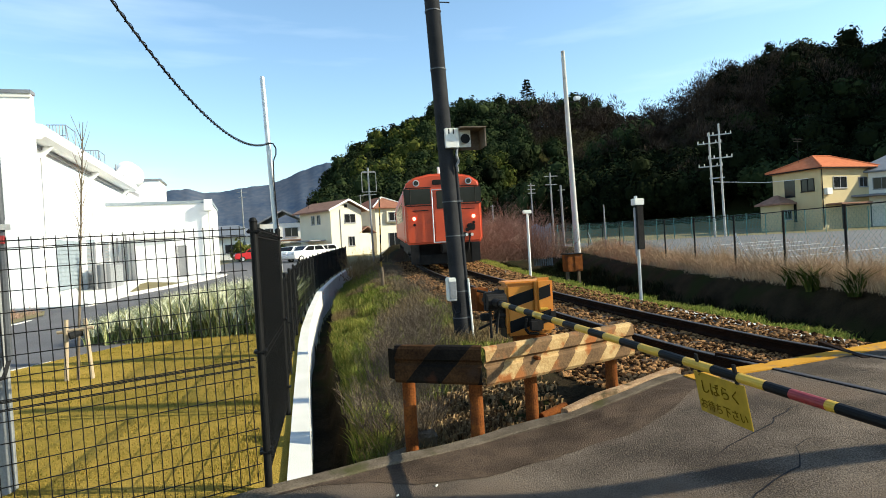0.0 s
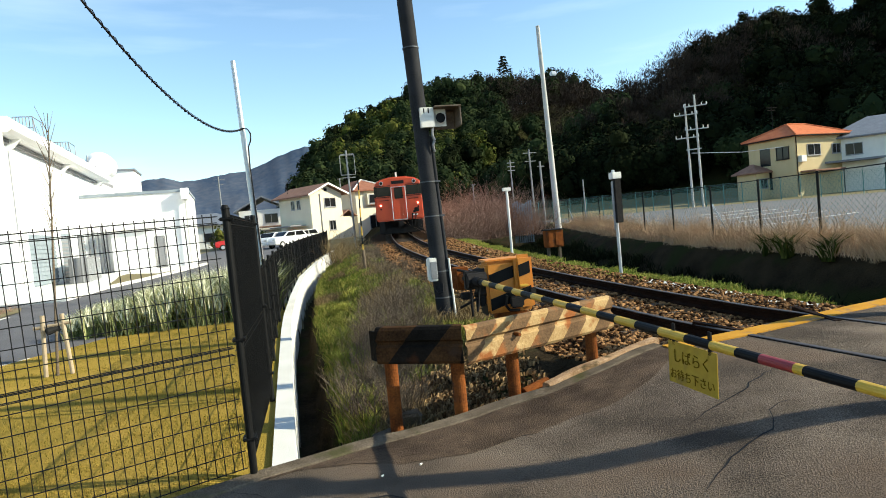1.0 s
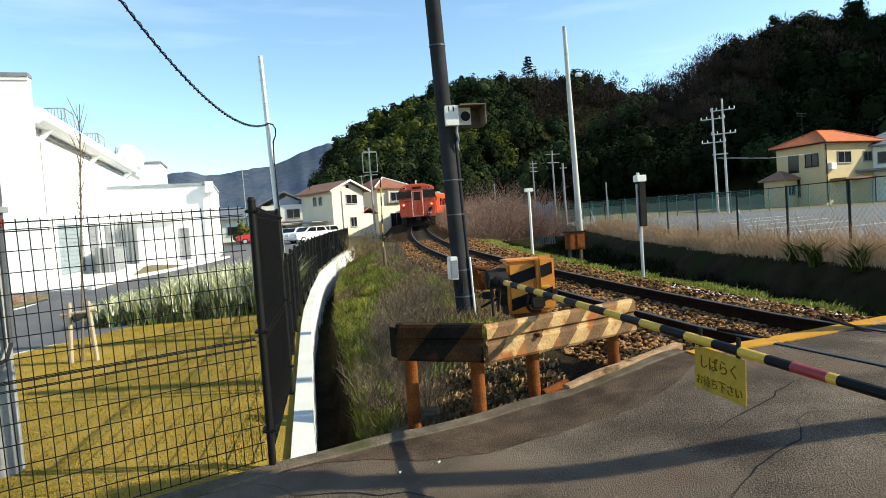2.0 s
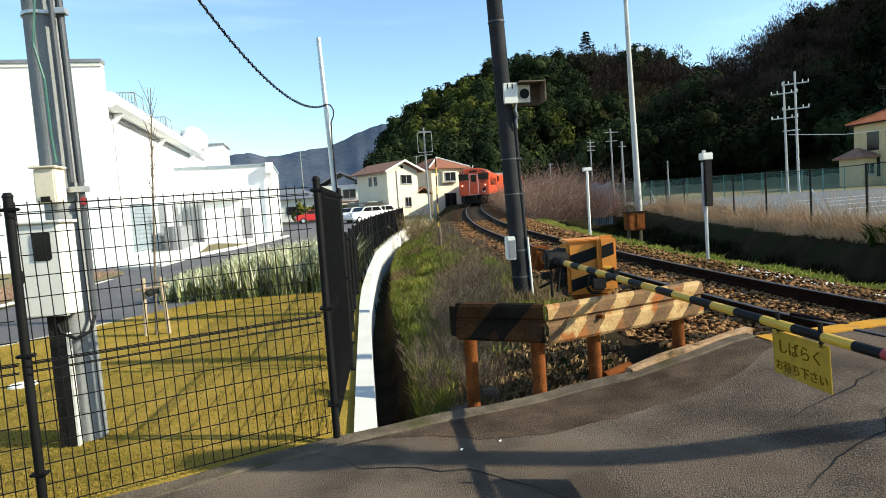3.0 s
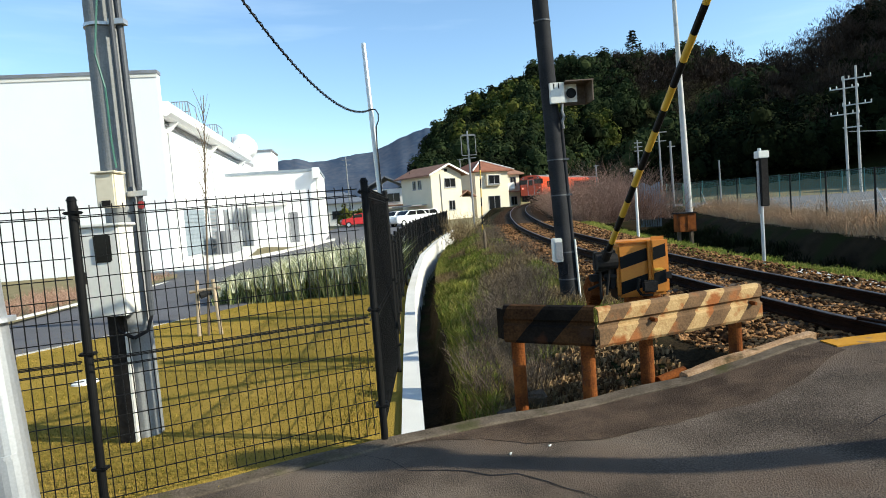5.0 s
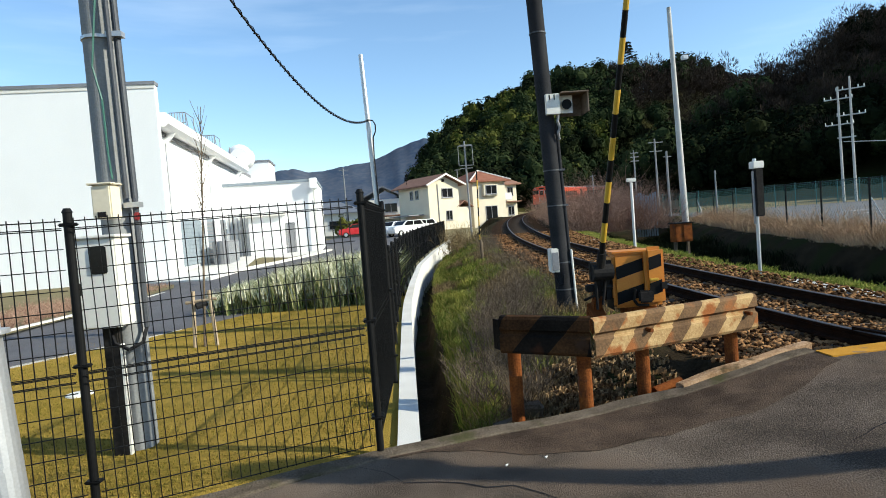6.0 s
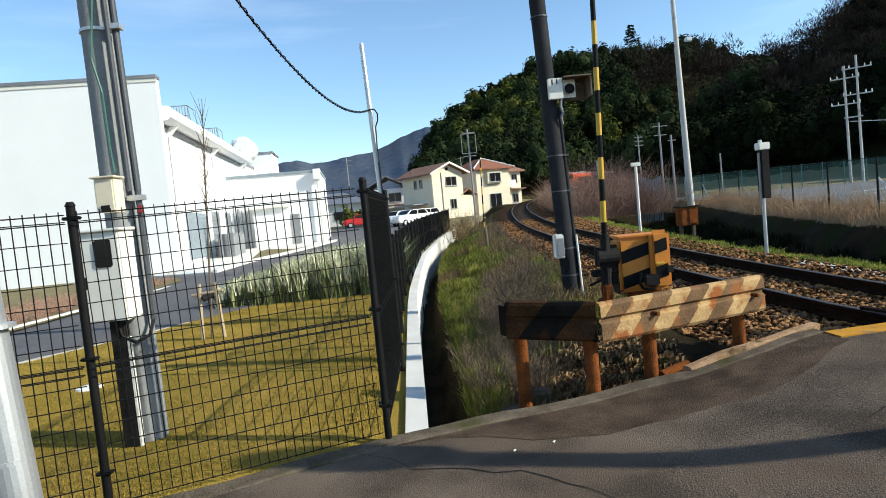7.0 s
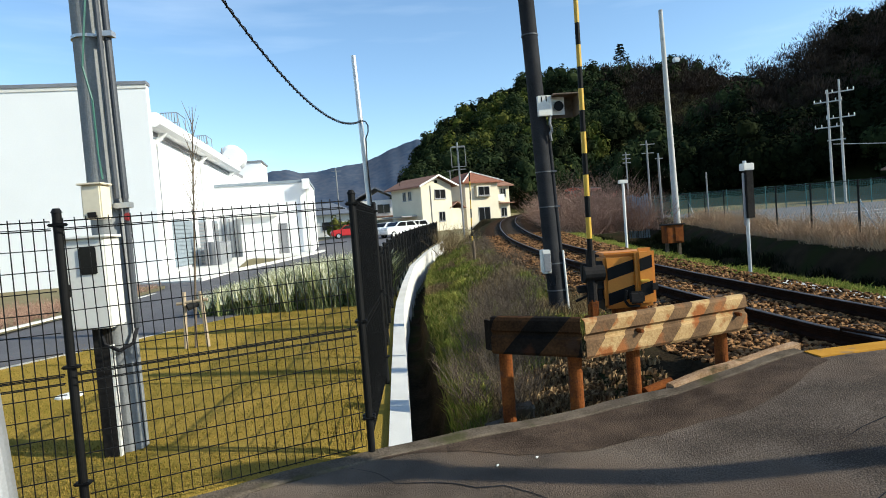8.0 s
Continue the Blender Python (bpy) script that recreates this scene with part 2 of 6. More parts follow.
def prism(pts, y0, y1):
    """A profile in x, z pulled along y."""
    bm = bmesh.new()
    a = [bm.verts.new((x, y0, z)) for x, z in pts]
    b = [bm.verts.new((x, y1, z)) for x, z in pts]
    bm.faces.new(a)
    bm.faces.new(b[::-1])
    for i in range(len(pts)):
        j = (i + 1) % len(pts)
        bm.faces.new((a[i], b[i], b[j], a[j]))
    bmesh.ops.recalc_face_normals(bm, faces=bm.faces)
    return bm


def sweep(path, prof):
    """A closed profile (side, up) carried along a list of places."""
    verts, faces = [], []
    n = len(prof)
    for i, p in enumerate(path):
        a, b = Vector(path[max(i - 1, 0)]), Vector(path[min(i + 1, len(path) - 1)])
        d = (b - a).normalized()
        s = d.cross(Vector((0, 0, 1))).normalized()
        for u, w in prof:
            verts.append(tuple(Vector(p) + s * u + Vector((0, 0, w))))
    for i in range(len(path) - 1):
        for k in range(n):
            faces.append((i * n + k, i * n + (k + 1) % n, (i + 1) * n + (k + 1) % n, (i + 1) * n + k))
    faces.append(tuple(range(n))[::-1])
    faces.append(tuple((len(path) - 1) * n + k for k in range(n)))
    return verts, faces


def wire(pts, r, seg=5):
    bm = bmesh.new()
    for p, q in zip(pts[:-1], pts[1:]):
        rod(bm, p, q, r, None, seg)
    return bm


def lerp(x, xs, ys):
    return float(np.interp(x, xs, ys))


# ---- plan ----
def wall_x(y):
    return lerp(y, (2.5, 4.9, 8.9, 10.9, 14.6, 20.5, 27.2, 35.3, 43.9, 60), (-0.185, -0.225, -0.28, -0.275, -0.17, 0.08, 0.81, 1.95, 3.3, 7))


def wall_z(y):
    return lerp(y, (0, 8, 21, 40, 60), (0.0, 0.0, 0.17, 0.6, 1.3))


def track_x(y):
    u, v, w = max(min(y, 27) - 13, 0), 10 - max(min(y, 10), 3), max(y - 27, 0)
    return 4.35 + 0.003 * max(y - 60, 0) ** 2 + 0.0043 * u * u + 0.12 * w + 0.0015 * w * w + 0.0065 * v * v - 0.09 * min(y - 3, 0)


def track_z(y):
    return lerp(y, (-30, 4, 120), (0.25, 0.26, 3.5))


def kerb_y(x):
    return lerp(x, (-30, -6, -1.44, -0.46, 0.37, 1.4, 1.95, 2.6, 3.3, 3.86, 4.5, 5.4, 6.1, 8, 30), (-8, 0.3, 2.0, 2.46, 2.7, 2.97, 2.99, 3.12, 3.33, 3.36, 3.45, 3.63, 3.8, 4.3, 6))


def road_z(x):
    t = min(max((x - 1.0) / 2.4, 0), 1)
    t = t * t * (3 - 2 * t)
    return 0.25 * t - 0.03 * max(min(x - 5.5, 4), 0)


def smooth(a, b, x):
    t = min(max((x - a) / (b - a), 0), 1)
    return t * t * (3 - 2 * t)


def hill(x, y):
    """Height of the wooded hills round the valley, and of an added unseen rise on the right."""
    dx, dy = x + 0.1, y + 1.7
    r, az = math.hypot(dx, dy), math.degrees(math.atan2(dx, dy))
    if az < -4 or r < 60 or az > 120:
        return 0.0
    e1 = lerp(az, (-4, -1, 0, 0.8, 2, 2.8, 5.1, 7.9, 9.3, 12, 15.4, 18, 21, 26, 28.2, 30, 40), (0, 0.0, 0.02, 0.055, 0.088, 0.096, 0.121, 0.14, 0.158, 0.169, 0.182, 0.18, 0.176, 0.168, 0.155, 0.13, 0.05))
    # e2 past 50 degrees: rise out of view, added to shade the right-hand hill
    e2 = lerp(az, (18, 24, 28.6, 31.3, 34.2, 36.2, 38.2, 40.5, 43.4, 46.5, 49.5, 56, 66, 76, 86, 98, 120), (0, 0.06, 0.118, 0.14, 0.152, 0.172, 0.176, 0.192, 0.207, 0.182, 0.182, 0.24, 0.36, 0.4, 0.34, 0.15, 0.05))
    h1 = e1 * 250 * smooth(95, 250, r) * (1 - 0.5 * smooth(270, 500, r))
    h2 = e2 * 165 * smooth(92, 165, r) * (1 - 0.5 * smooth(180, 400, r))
    clear = max(smooth(4, 16, abs(x - track_x(min(y, 180)))), smooth(125, 170, y))
    h1, h2 = h1 * clear, h2 * clear
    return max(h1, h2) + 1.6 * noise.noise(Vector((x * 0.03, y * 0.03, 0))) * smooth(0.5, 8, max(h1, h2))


def lot_edge(y):
    return lerp(y, (-10, 7, 13.5, 21, 33, 45, 70), (9.5, 11.0, 12.1, 13.6, 17, 21, 34))


def ground(x, y):
    """Height and surface (0 lawn, 1 bank, 2 ballast bed, 3 forest, 4 field) of the ground sheet."""
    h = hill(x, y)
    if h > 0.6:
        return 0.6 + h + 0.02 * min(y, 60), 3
    far = 0.02 * max(min(y, 70) - 14, 0)
    ky = kerb_y(x)
    if y < ky + 0.05 and -30 < x < 30:
        return road_z(x) - 0.12, 0 if x < -0.5 else 1
    c, w = track_x(y), wall_x(y)
    near = smooth(0.0, 1.2, y - ky)
    if y > 75 or y < -14:
        return far, 4
    if x < w - 0.05:
        return (far * 0.9 if x > -30 else far * 0.8) - 0.035 * smooth(w - 0.7, w - 0.3, x), 0 if (y < 14 and x > -12) else 4
    e = lot_edge(y)
    zt = track_z(y) - 0.15
    if x < c - 1.5:
        # ditch beside the wall, then the grown bank
        u = x - w
        span = c - 1.5 - w
        g = 0.24 + 0.1 * noise.noise(Vector((0, y * 1.3, 7)))
        rise = 0.55 * smooth(g, g + 0.22, u) + 0.45 * smooth(g + 0.15, max(min(span * 0.8, 2.6), 1.0), u)
        bank = -0.95 + (zt - 0.1 + 0.95) * rise
        bank += 0.07 * noise.noise(Vector((x * 2.2, y * 2.2, 3))) * (u > 0.4)
        return bank * near + (1 - near) * (-0.5 if x < 2.6 else 0.1), 1
    if x < c + 1.5:
        return zt - 0.02, 2
    if x < c + 1.9:
        return zt - 0.2 * (x - c - 1.5) / 0.4, 2
    if x < c + 2.3:
        return zt - 0.2 - 0.05 * (x - c - 1.9) / 0.4, 1
    if x < e + 0.3:
        z0, z1 = zt - 0.25, 0.2 + far
        u, span = x - c - 2.3, e + 0.3 - c - 2.3
        low = min(z0, z1) - 1.0
        if u < span * 0.45:
            z = z0 + (low - z0) * smooth(0.12, 0.45, u / span)
        else:
            z = low + (z1 - low) * smooth(0.62, 0.84, u / span)
        return z + 0.05 * noise.noise(Vector((x * 2, y * 2, 1))), 1
    return 0.22 + far, 4


def ground_sheet():
    fine_x = np.concatenate([np.arange(-6, -0.9, 0.4), np.arange(-0.9, 3.5, 0.09), np.arange(3.5, 15, 0.3)])
    fine_y = np.concatenate([np.arange(-3, 2, 0.5), np.arange(2, 14, 0.2), np.arange(14, 48, 0.4)])
    def out(a, step, grow, end):
        v, r = [], a
        while abs(r) < end:
            r += step
            step *= grow
            v.append(r)
        return v
    xs = out(-6, -0.6, 1.12, 2600)[::-1] + list(fine_x) + out(float(fine_x[-1]), 0.6, 1.045, 2600)
    ys = out(-3, -0.6, 1.25, 2600)[::-1] + list(fine_y) + out(float(fine_y[-1]), 0.6, 1.035, 2600)
    verts, kinds = [], []
    for y in ys:
        for x in xs:
            z, k = ground(x, y)
            verts.append((x, y, z))
            kinds.append(k)
    n = len(xs)
    faces, mats = [], []
    for j in range(len(ys) - 1):
        for i in range(n - 1):
            a = j * n + i
            faces.append((a, a + 1, a + n + 1, a + n))
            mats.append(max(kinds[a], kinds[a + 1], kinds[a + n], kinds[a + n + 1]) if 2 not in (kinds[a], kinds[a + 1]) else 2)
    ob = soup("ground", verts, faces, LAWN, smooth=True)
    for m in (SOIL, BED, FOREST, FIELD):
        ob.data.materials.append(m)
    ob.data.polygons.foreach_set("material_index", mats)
    tagged(ob, "lawn, weedy railway bank, ballast bed and wooded hills", "ground", kind="structure")


def slab(name, outline, zfun, thick, material, label, category):
    """A paved sheet between two edges: outline gives (x, y0, y1) rows."""
    verts, faces = [], []
    n = 9
    for x, y0, y1 in outline:
        for k in range(n):
            y = y0 + (y1 - y0) * k / (n - 1)
            verts.append((x, y, zfun(x, y)))
    for i in range(len(outline) - 1):
        for k in range(n - 1):
            a = i * n + k
            faces.append((a, a + n, a + n + 1, a + 1))
    base = len(verts)
    verts += [(x, y, z - thick) for x, y, z in verts]
    m = len(outline)
    for i in range(m - 1):
        for k in (0, n - 1):
            a = i * n + k
            faces.append((a, a + n, a + n + base, a + base))
    ob = soup(name, verts, faces, material, smooth=False)
    return tagged(ob, label, category, kind="structure")


# ---- setting ----
def pave():
    xs = list(np.arange(-30, -1, 0.5)) + list(np.arange(-1, 9.95, 0.1)) + list(np.arange(10, 30.1, 0.5))
    slab("road", [(x, -12, kerb_y(x) - 0.1) for x in xs], lambda x, y: road_z(x), 0.3, ASPHALT, "worn grey asphalt lane rising to the level crossing", "road")
    # darker strip of asphalt laid along the edge
    v, f = [], []
    xs2 = list(np.arange(-0.4, 3.3, 0.1))
    for x in xs2:
        w = 0.62 * smooth(-0.4, 1.1, x) * (1 - 0.55 * smooth(2.3, 3.3, x)) + 0.05 * noise.noise(Vector((x * 3, 0, 4))) + 0.03 * noise.noise(Vector((x * 11, 0, 9)))
        y1 = kerb_y(x) - 0.1
        for t in (0.0, 0.5, 1.0):
            v.append((x, y1 - max(w, 0.03) * t, road_z(x) + 0.004))
    for i in range(len(xs2) - 1):
        for k in (0, 1):
            a = 3 * i + k
            f.append((a, a + 1, a + 4, a + 3))
    tagged(soup("road_patch", v, f, PATCH), "dark brown asphalt strip along the lane edge", "road patch", kind="structure")
    # old concrete edge of the lane
    pts = [(x, kerb_y(x) - 0.03 + 0.012 * math.sin(7 * x) * math.sin(2.3 * x), road_z(x) + 0.012 + 0.006 * math.sin(5 * x)) for x in np.arange(-6, 3.3, 0.1)]
    v, f = sweep(pts, [(-0.1, -0.5), (0.06, -0.5), (0.06, -0.012), (0.045, 0.0), (-0.085, 0.006), (-0.1, -0.01)])
    tagged(soup("road_edge", v, f, OLDCONC), "weathered concrete edge strip along the lane", "kerb", kind="structure")
    pts = [(x, kerb_y(x) + 0.07 + 0.01 * math.sin(9 * x), road_z(x) + 0.045 + 0.008 * math.sin(6 * x)) for x in np.arange(1.95, 3.3, 0.1)]
    v, f = sweep(pts, [(-0.06, -0.4), (0.05, -0.4), (0.045, -0.01), (0.02, 0.0), (-0.04, 0.0), (-0.06, -0.02)])
    tagged(soup("kerb_beam", v, f, BROWNC), "pale mossy concrete kerb beam by the ballast", "kerb", kind="structure")
    # concrete retaining wall of the lawn
    ys = [2.57 + 0.6 * i for i in range(58)]
    v, f = sweep([(wall_x(y) - 0.085, y, wall_z(y)) for y in ys], [(-0.085, -1.0), (0.085, -1.0), (0.085, 0.0), (-0.085, 0.0)])
    tagged(soup("retaining_wall", v, f, NEWCONC), "pale new concrete retaining wall beside a ditch", "wall", kind="structure")
    # drive of the works behind the lawn
    def d(x, y):
        return ground(x, y)[0] + 0.012
    slab("driveway", [(x, lerp(x, (-40, -12, -6, -4.9, -3.6, -2.6, 0), (-2, 2, 7.1, 8.9, 11.2, 14, 16)), lerp(x, (-40, -14, -11, -9, 0), (17, 17.5, 21, 68, 70))) for x in np.arange(-40, -0.8, 0.8)], d, 0.1, DRIVE, "grey asphalt driveway and parking area of the works", "driveway")
    for name, pts in (("lawn_kerb", [(-40, -2), (-12, 2), (-6, 7.1), (-4.9, 8.9), (-4.3, 10.2)]), ("island_kerb", [(-9.2, 6.0), (-8.75, 9.5), (-8.58, 12), (-8.5, 13.6), (-8.25, 17), (-8.3, 19.7), (-8.7, 20.4), (-10.2, 20.5)])):
        v, f = sweep([(x, y, 0.0) for x, y in pts], [(-0.06, -0.2), (0.06, -0.2), (0.06, 0.09 if name[0] == 'i' else 0.008), (-0.06, 0.09 if name[0] == 'i' else 0.008)])
        tagged(soup(name, v, f, NEWCONC if name[0] == 'i' else CONCRETE), "white concrete kerb stones along the driveway", "kerb", kind="structure")
    slab("island_bed", [(x, 5.0, lerp(x, (-8.9, -8.35), (20.3, 18.8))) for x in (-20, -16, -12, -10, -9.3, -8.9, -8.6, -8.35)], lambda x, y: ground(x, y)[0] + 0.05, 0.1, FIELD, "dry yellow ground of the planted island by the works", "planting bed")
    apron = [(-12, 22.5), (-8.0, 21.3), (-7.8, 25.1), (-7.0, 28.3), (-6.1, 33.2), (-5.6, 37.5)]
    ax, ay = [p[0] for p in apron], [p[1] for p in apron]
    slab("apron", [(x, lerp(x, ax, ay), lerp(x, (-12, -6.4), (38.0, 38.6))) for x in (-12, -10, -8.8, -8.0, -7.8, -7.4, -7.0, -6.5, -6.1, -5.6)], lambda x, y: ground(x, y)[0] + 0.06, 0.1, NEWCONC, "pale concrete apron beside the works", "apron")
    slab("lawn_strip", [(x, lerp(x, (-9.3, -9.0, -8.0, -7.6, -6.5), (32.8, 31.5, 26.2, 26.6, 32.2)), lerp(x, (-9.3, -7.2, -6.5), (34.5, 32.0, 34.0))) for x in (-9.3, -9.0, -8.5, -8.0, -7.6, -7.2, -6.8, -6.5)], lambda x, y: ground(x, y)[0] + 0.08, 0.06, FIELD, "narrow winter lawn strip on the apron", "lawn")
    v, f = sweep([(x, y, ground(x, y)[0]) for x, y in apron[1:]], [(-0.08, -0.2), (0.08, -0.2), (0.08, 0.14), (-0.08, 0.14)])
    tagged(soup("apron_kerb", v, f, NEWCONC), "white concrete kerb stones along the apron", "kerb", kind="structure")
    # parking ground behind the far fence
    def lz(x, y):
        return 0.23 + 0.02 * max(min(y, 70) - 14, 0)
    def lot_far(x):
        k = max(x - 20.5, 0) / 1.42
        return min(lerp(x, (9.5, 11, 12.1, 13.6, 17, 21), (-10, 6, 12, 20, 32, 44)), 51.0 - 0.34 * k - 0.012 * k * k) if x < 21 else 51.0 - 0.34 * k - 0.012 * k * k
    slab("parking_ground", [(x, -14, lot_far(x)) for x in np.arange(10.2, 58, 0.7)], lz, 0.2, LOT, "pale grey empty asphalt parking ground", "parking ground")
    for k in range(5):
        bm = boxed(-0.05, 0.05, -3.2, 3.2, 0, 0.008)
        for v in bm.verts:
            v.co = pose(21 + 1.5 * k, 19 + 3.1 * k, 0, 0, 0, -78) @ v.co
            v.co.z += lz(0, v.co.y) + 0.01
        tagged(part("bay_line", bm, OFFW), "faded white parking bay line", "bay line", "parking bay lines", "structure")


def crossing():
    """Deck boards between and beside the rails, and the yellow edge lines."""
    def strip(x0, x1, y0, y1, lift, material, name, label, category):
        xs = np.linspace(x0, x1, 8)
        v, f = [], []
        for x in xs:
            for y, dz in ((y0(x), -0.15), (y0(x), lift), (y1(x), lift), (y1(x), -0.15)):
                v.append((x, y, road_z(x) + dz))
        for i in range(7):
            for k in range(4):
                a, b = i * 4 + k, i * 4 + (k + 1) % 4
                f.append((a, b, b + 4, a + 4))
        f += [(0, 1, 2, 3), (28, 29, 30, 31)]
        return tagged(soup(name, v, f, material), label, category, kind="structure")
    strip(3.2, 9.5, lambda x: kerb_y(x) - 0.31, lambda x: kerb_y(x) - 0.1, 0.014, YEL_ROAD, "edge_line", "worn yellow edge line across the crossing", "road line")
    for k, (a, b) in enumerate(((-0.5, -0.02), (0.02, 0.5))):
        v, f = sweep([(track_x(y) + (a + b) / 2, y, track_z(y) - 0.03) for y in np.arange(-6, 2.9, 0.4)], [((a - b) / 2, -0.1), ((b - a) / 2, -0.1), ((b - a) / 2, 0.0), ((a - b) / 2, 0.0)])
        tagged(soup("crossing_board", v, f, SLEEPER), "dark timber crossing board between the rails", "crossing board", "crossing boards", "structure")
    for side in (-0.47, 0.47):
        bm = prism([(-0.035, 0.0), (0.035, 0.0), (0.03, 0.05), (-0.03, 0.05)], 0.0, 0.75)
        ob = part("check_rail_end", bm, STEEL)
        ob.matrix_basis = pose(track_x(3) + side, 3.1, track_z(3) - 0.055, 3, 0, 14 if side < 0 else -14)
        tagged(ob, "dark rusty flared end of a check rail", "check rail", "check rail ends")


def rails():
    ys = list(np.arange(-14, 92, 0.7))
    path = [Vector((track_x(y), y, track_z(y))) for y in ys]
    for side in (-0.58, 0.58):
        rail = thing("rail", "rusty steel rail with a worn bright head", "rail", group="rails of the track", kind="structure")
        off = []
        for i, p in enumerate(path):
            dd = (path[min(i + 1, len(path) - 1)] - path[max(i - 1, 0)]).normalized()
            off.append(tuple(p + dd.cross(Vector((0, 0, 1))) * side))
        v, f = sweep(off, [(-0.06, -0.14), (0.06, -0.14), (0.06, -0.12), (0.012, -0.1), (0.012, -0.045), (0.032, -0.03), (0.032, -0.004), (-0.032, -0.004), (-0.032, -0.03), (-0.012, -0.045), (-0.012, -0.1), (-0.06, -0.12)])
        soup("rail_web", v, f, STEEL, rail)
        v, f = sweep(off, [(-0.03, -0.003), (0.03, -0.003), (0.026, 0.003), (-0.026, 0.003)])
        soup("rail_head", v, f, SHINE, rail)
    bm0 = boxed(-1.0, 1.0, -0.1, 0.1, -0.16, 0.0, bevel=0.012)
    first = part("sleeper", bm0, SLEEPER)
    tagged(first, "dark weathered timber sleeper in ballast", "sleeper", "sleepers of the track")
    y, k = 3.95, 0
    while y < 75:
        ang = -math.degrees(math.atan2(track_x(y + 0.5) - track_x(y - 0.5), 1))
        m = pose(track_x(y), y, track_z(y) - 0.15, 0, 0, ang)
        if k == 0:
            first.matrix_basis = m
        else:
            copy_thing(first, m)
        y += 0.62
        k += 1


def mesh_panel(length, height, pitch, gap, r=0.0028):
    """Welded mesh panel along x from the origin, with folded upper and middle edges."""
    bm = bmesh.new()
    x = pitch / 2
    while x < length:
        box(bm, x - r, x + r, -r, r, 0.05, height)
        x += pitch
    zs = list(np.arange(0.06, height - 0.05, gap))
    for z in zs:
        box(bm, 0, length, r, 3 * r, z - r, z + r)
    for z in (height - 0.02, height - 0.07, height * 0.47, height * 0.47 + 0.045):
        for yy in (0.0, 0.04):
            box(bm, 0, length, yy - r, yy + r, z - r, z + r)
    return bm


def fence_post(bm, x, y, z0, z1):
    rod(bm, (x, y, z0), (x, y, z1), 0.025, None, 16)
    rod(bm, (x, y, z1), (x, y, z1 + 0.025), 0.031, 0.018, 16)
    return bm


def black_fence(name, pts, height, pitch=0.055, gap=0.12):
    """Posts at the places, mesh panels between them, clamps on the posts."""
    fence = thing(name, "black welded wire mesh fence with round steel posts", "fence", group="mesh fences of the works")
    for x, y, z in pts:
        part("post", fence_post(bmesh.new(), x, y, z - 0.3, z + height + 0.03), BLACK, fence)
    for a, b in zip(pts[:-1], pts[1:]):
        a, b = Vector(a), Vector(b)
        d = b - a
        ob = part("mesh_panel", mesh_panel(d.length - 0.07, height, pitch, gap), BLACK, fence)
        ob.matrix_basis = Matrix.Translation(a + d.normalized() * 0.035) @ pose(0, 0, 0, 0, 0, math.degrees(math.atan2(d.y, d.x))) @ pose(0, 0, 0, 0, -math.degrees(math.asin(d.z / d.length)), 0)
    for x, y, z in pts:
        for zz in (height - 0.04, height * 0.52, 0.25):
            part("clamp", boxed(x - 0.046, x + 0.046, y - 0.029, y + 0.029, z + zz - 0.01, z + zz + 0.01, bevel=0.006), BLACK, fence)
    return fence


def fences():
    pts = [(-0.472, 2.5, 0.0), (-2.1, 1.87, -0.03), (-3.74, 1.26, -0.03), (-5.4, 0.64, -0.03), (-7.0, 0.05, -0.03)]
    black_fence("mesh_fence", pts, 1.8, 0.058)
    black_fence("mesh_fence", [(-0.475, 2.56, 0), (-0.43, 4.5, 0)], 1.8, 0.04)
    ys = [4.62 + 1.95 * i for i in range(17)]
    black_fence("mesh_fence", [(wall_x(y) - 0.24, y, wall_z(y)) for y in ys], 1.29, 0.035)


def chain_fence():
    fence = thing("chain_fence", "grey-green wire net fence with concrete and steel posts", "fence")
    ys = [-0.5, 1.5, 3.5, 5.5, 7.4, 9.3, 11.5, 13.9, 16.6, 19.2, 22.8, 26.0, 30.1, 35.3, 40, 45, 50, 55, 60]
    tops = []
    for k, y in enumerate(ys):
        x = lot_edge(y)
        z = 0.22 + 0.02 * max(y - 14, 0)
        part("post", rod(bmesh.new(), (x, y, z - 0.5), (x, y, z + 1.75), 0.03, 0.028, 8), DARK, fence)
        if k % 3 == 1:
            part("brace", rod(bmesh.new(), (x + 0.02, y, z + 1.2), (x + 0.1, y - 0.9, z - 0.2), 0.022, None, 6), GALV, fence)
        tops.append(Vector((x, y, z)))
    for k, (a, b) in enumerate(zip(tops[:-1], tops[1:])):
        for zz in (0.02, 1.72):
            part("rail_bar", rod(bmesh.new(), a + Vector((0, 0, zz)), b + Vector((0, 0, zz)), 0.013, None, 5), DARK, fence)
        step, h = 0.14 if a.y < 26 else 0.28, 1.7
        d = b - a
        n = int(d.length / step)
        m = int(h / step)
        bm = bmesh.new()
        r = 0.0022 if a.y < 26 else 0.003
        for i in range(-m, n):
            for s in (1, -1):
                i0, i1 = max(i, 0), min(i + m, n)
                z0, z1 = (i0 - i) * step, (i1 - i) * step
                if s < 0:
                    z0, z1 = h - z0, h - z1
                p, q = a + d * (i0 / n) + Vector((0, 0, z0)), a + d * (i1 / n) + Vector((0, 0, z1))
                if (q - p).length > 0.1:
                    rod(bm, p, q, r, None, 3)
        part("wire_net", bm, GREENF, fence)


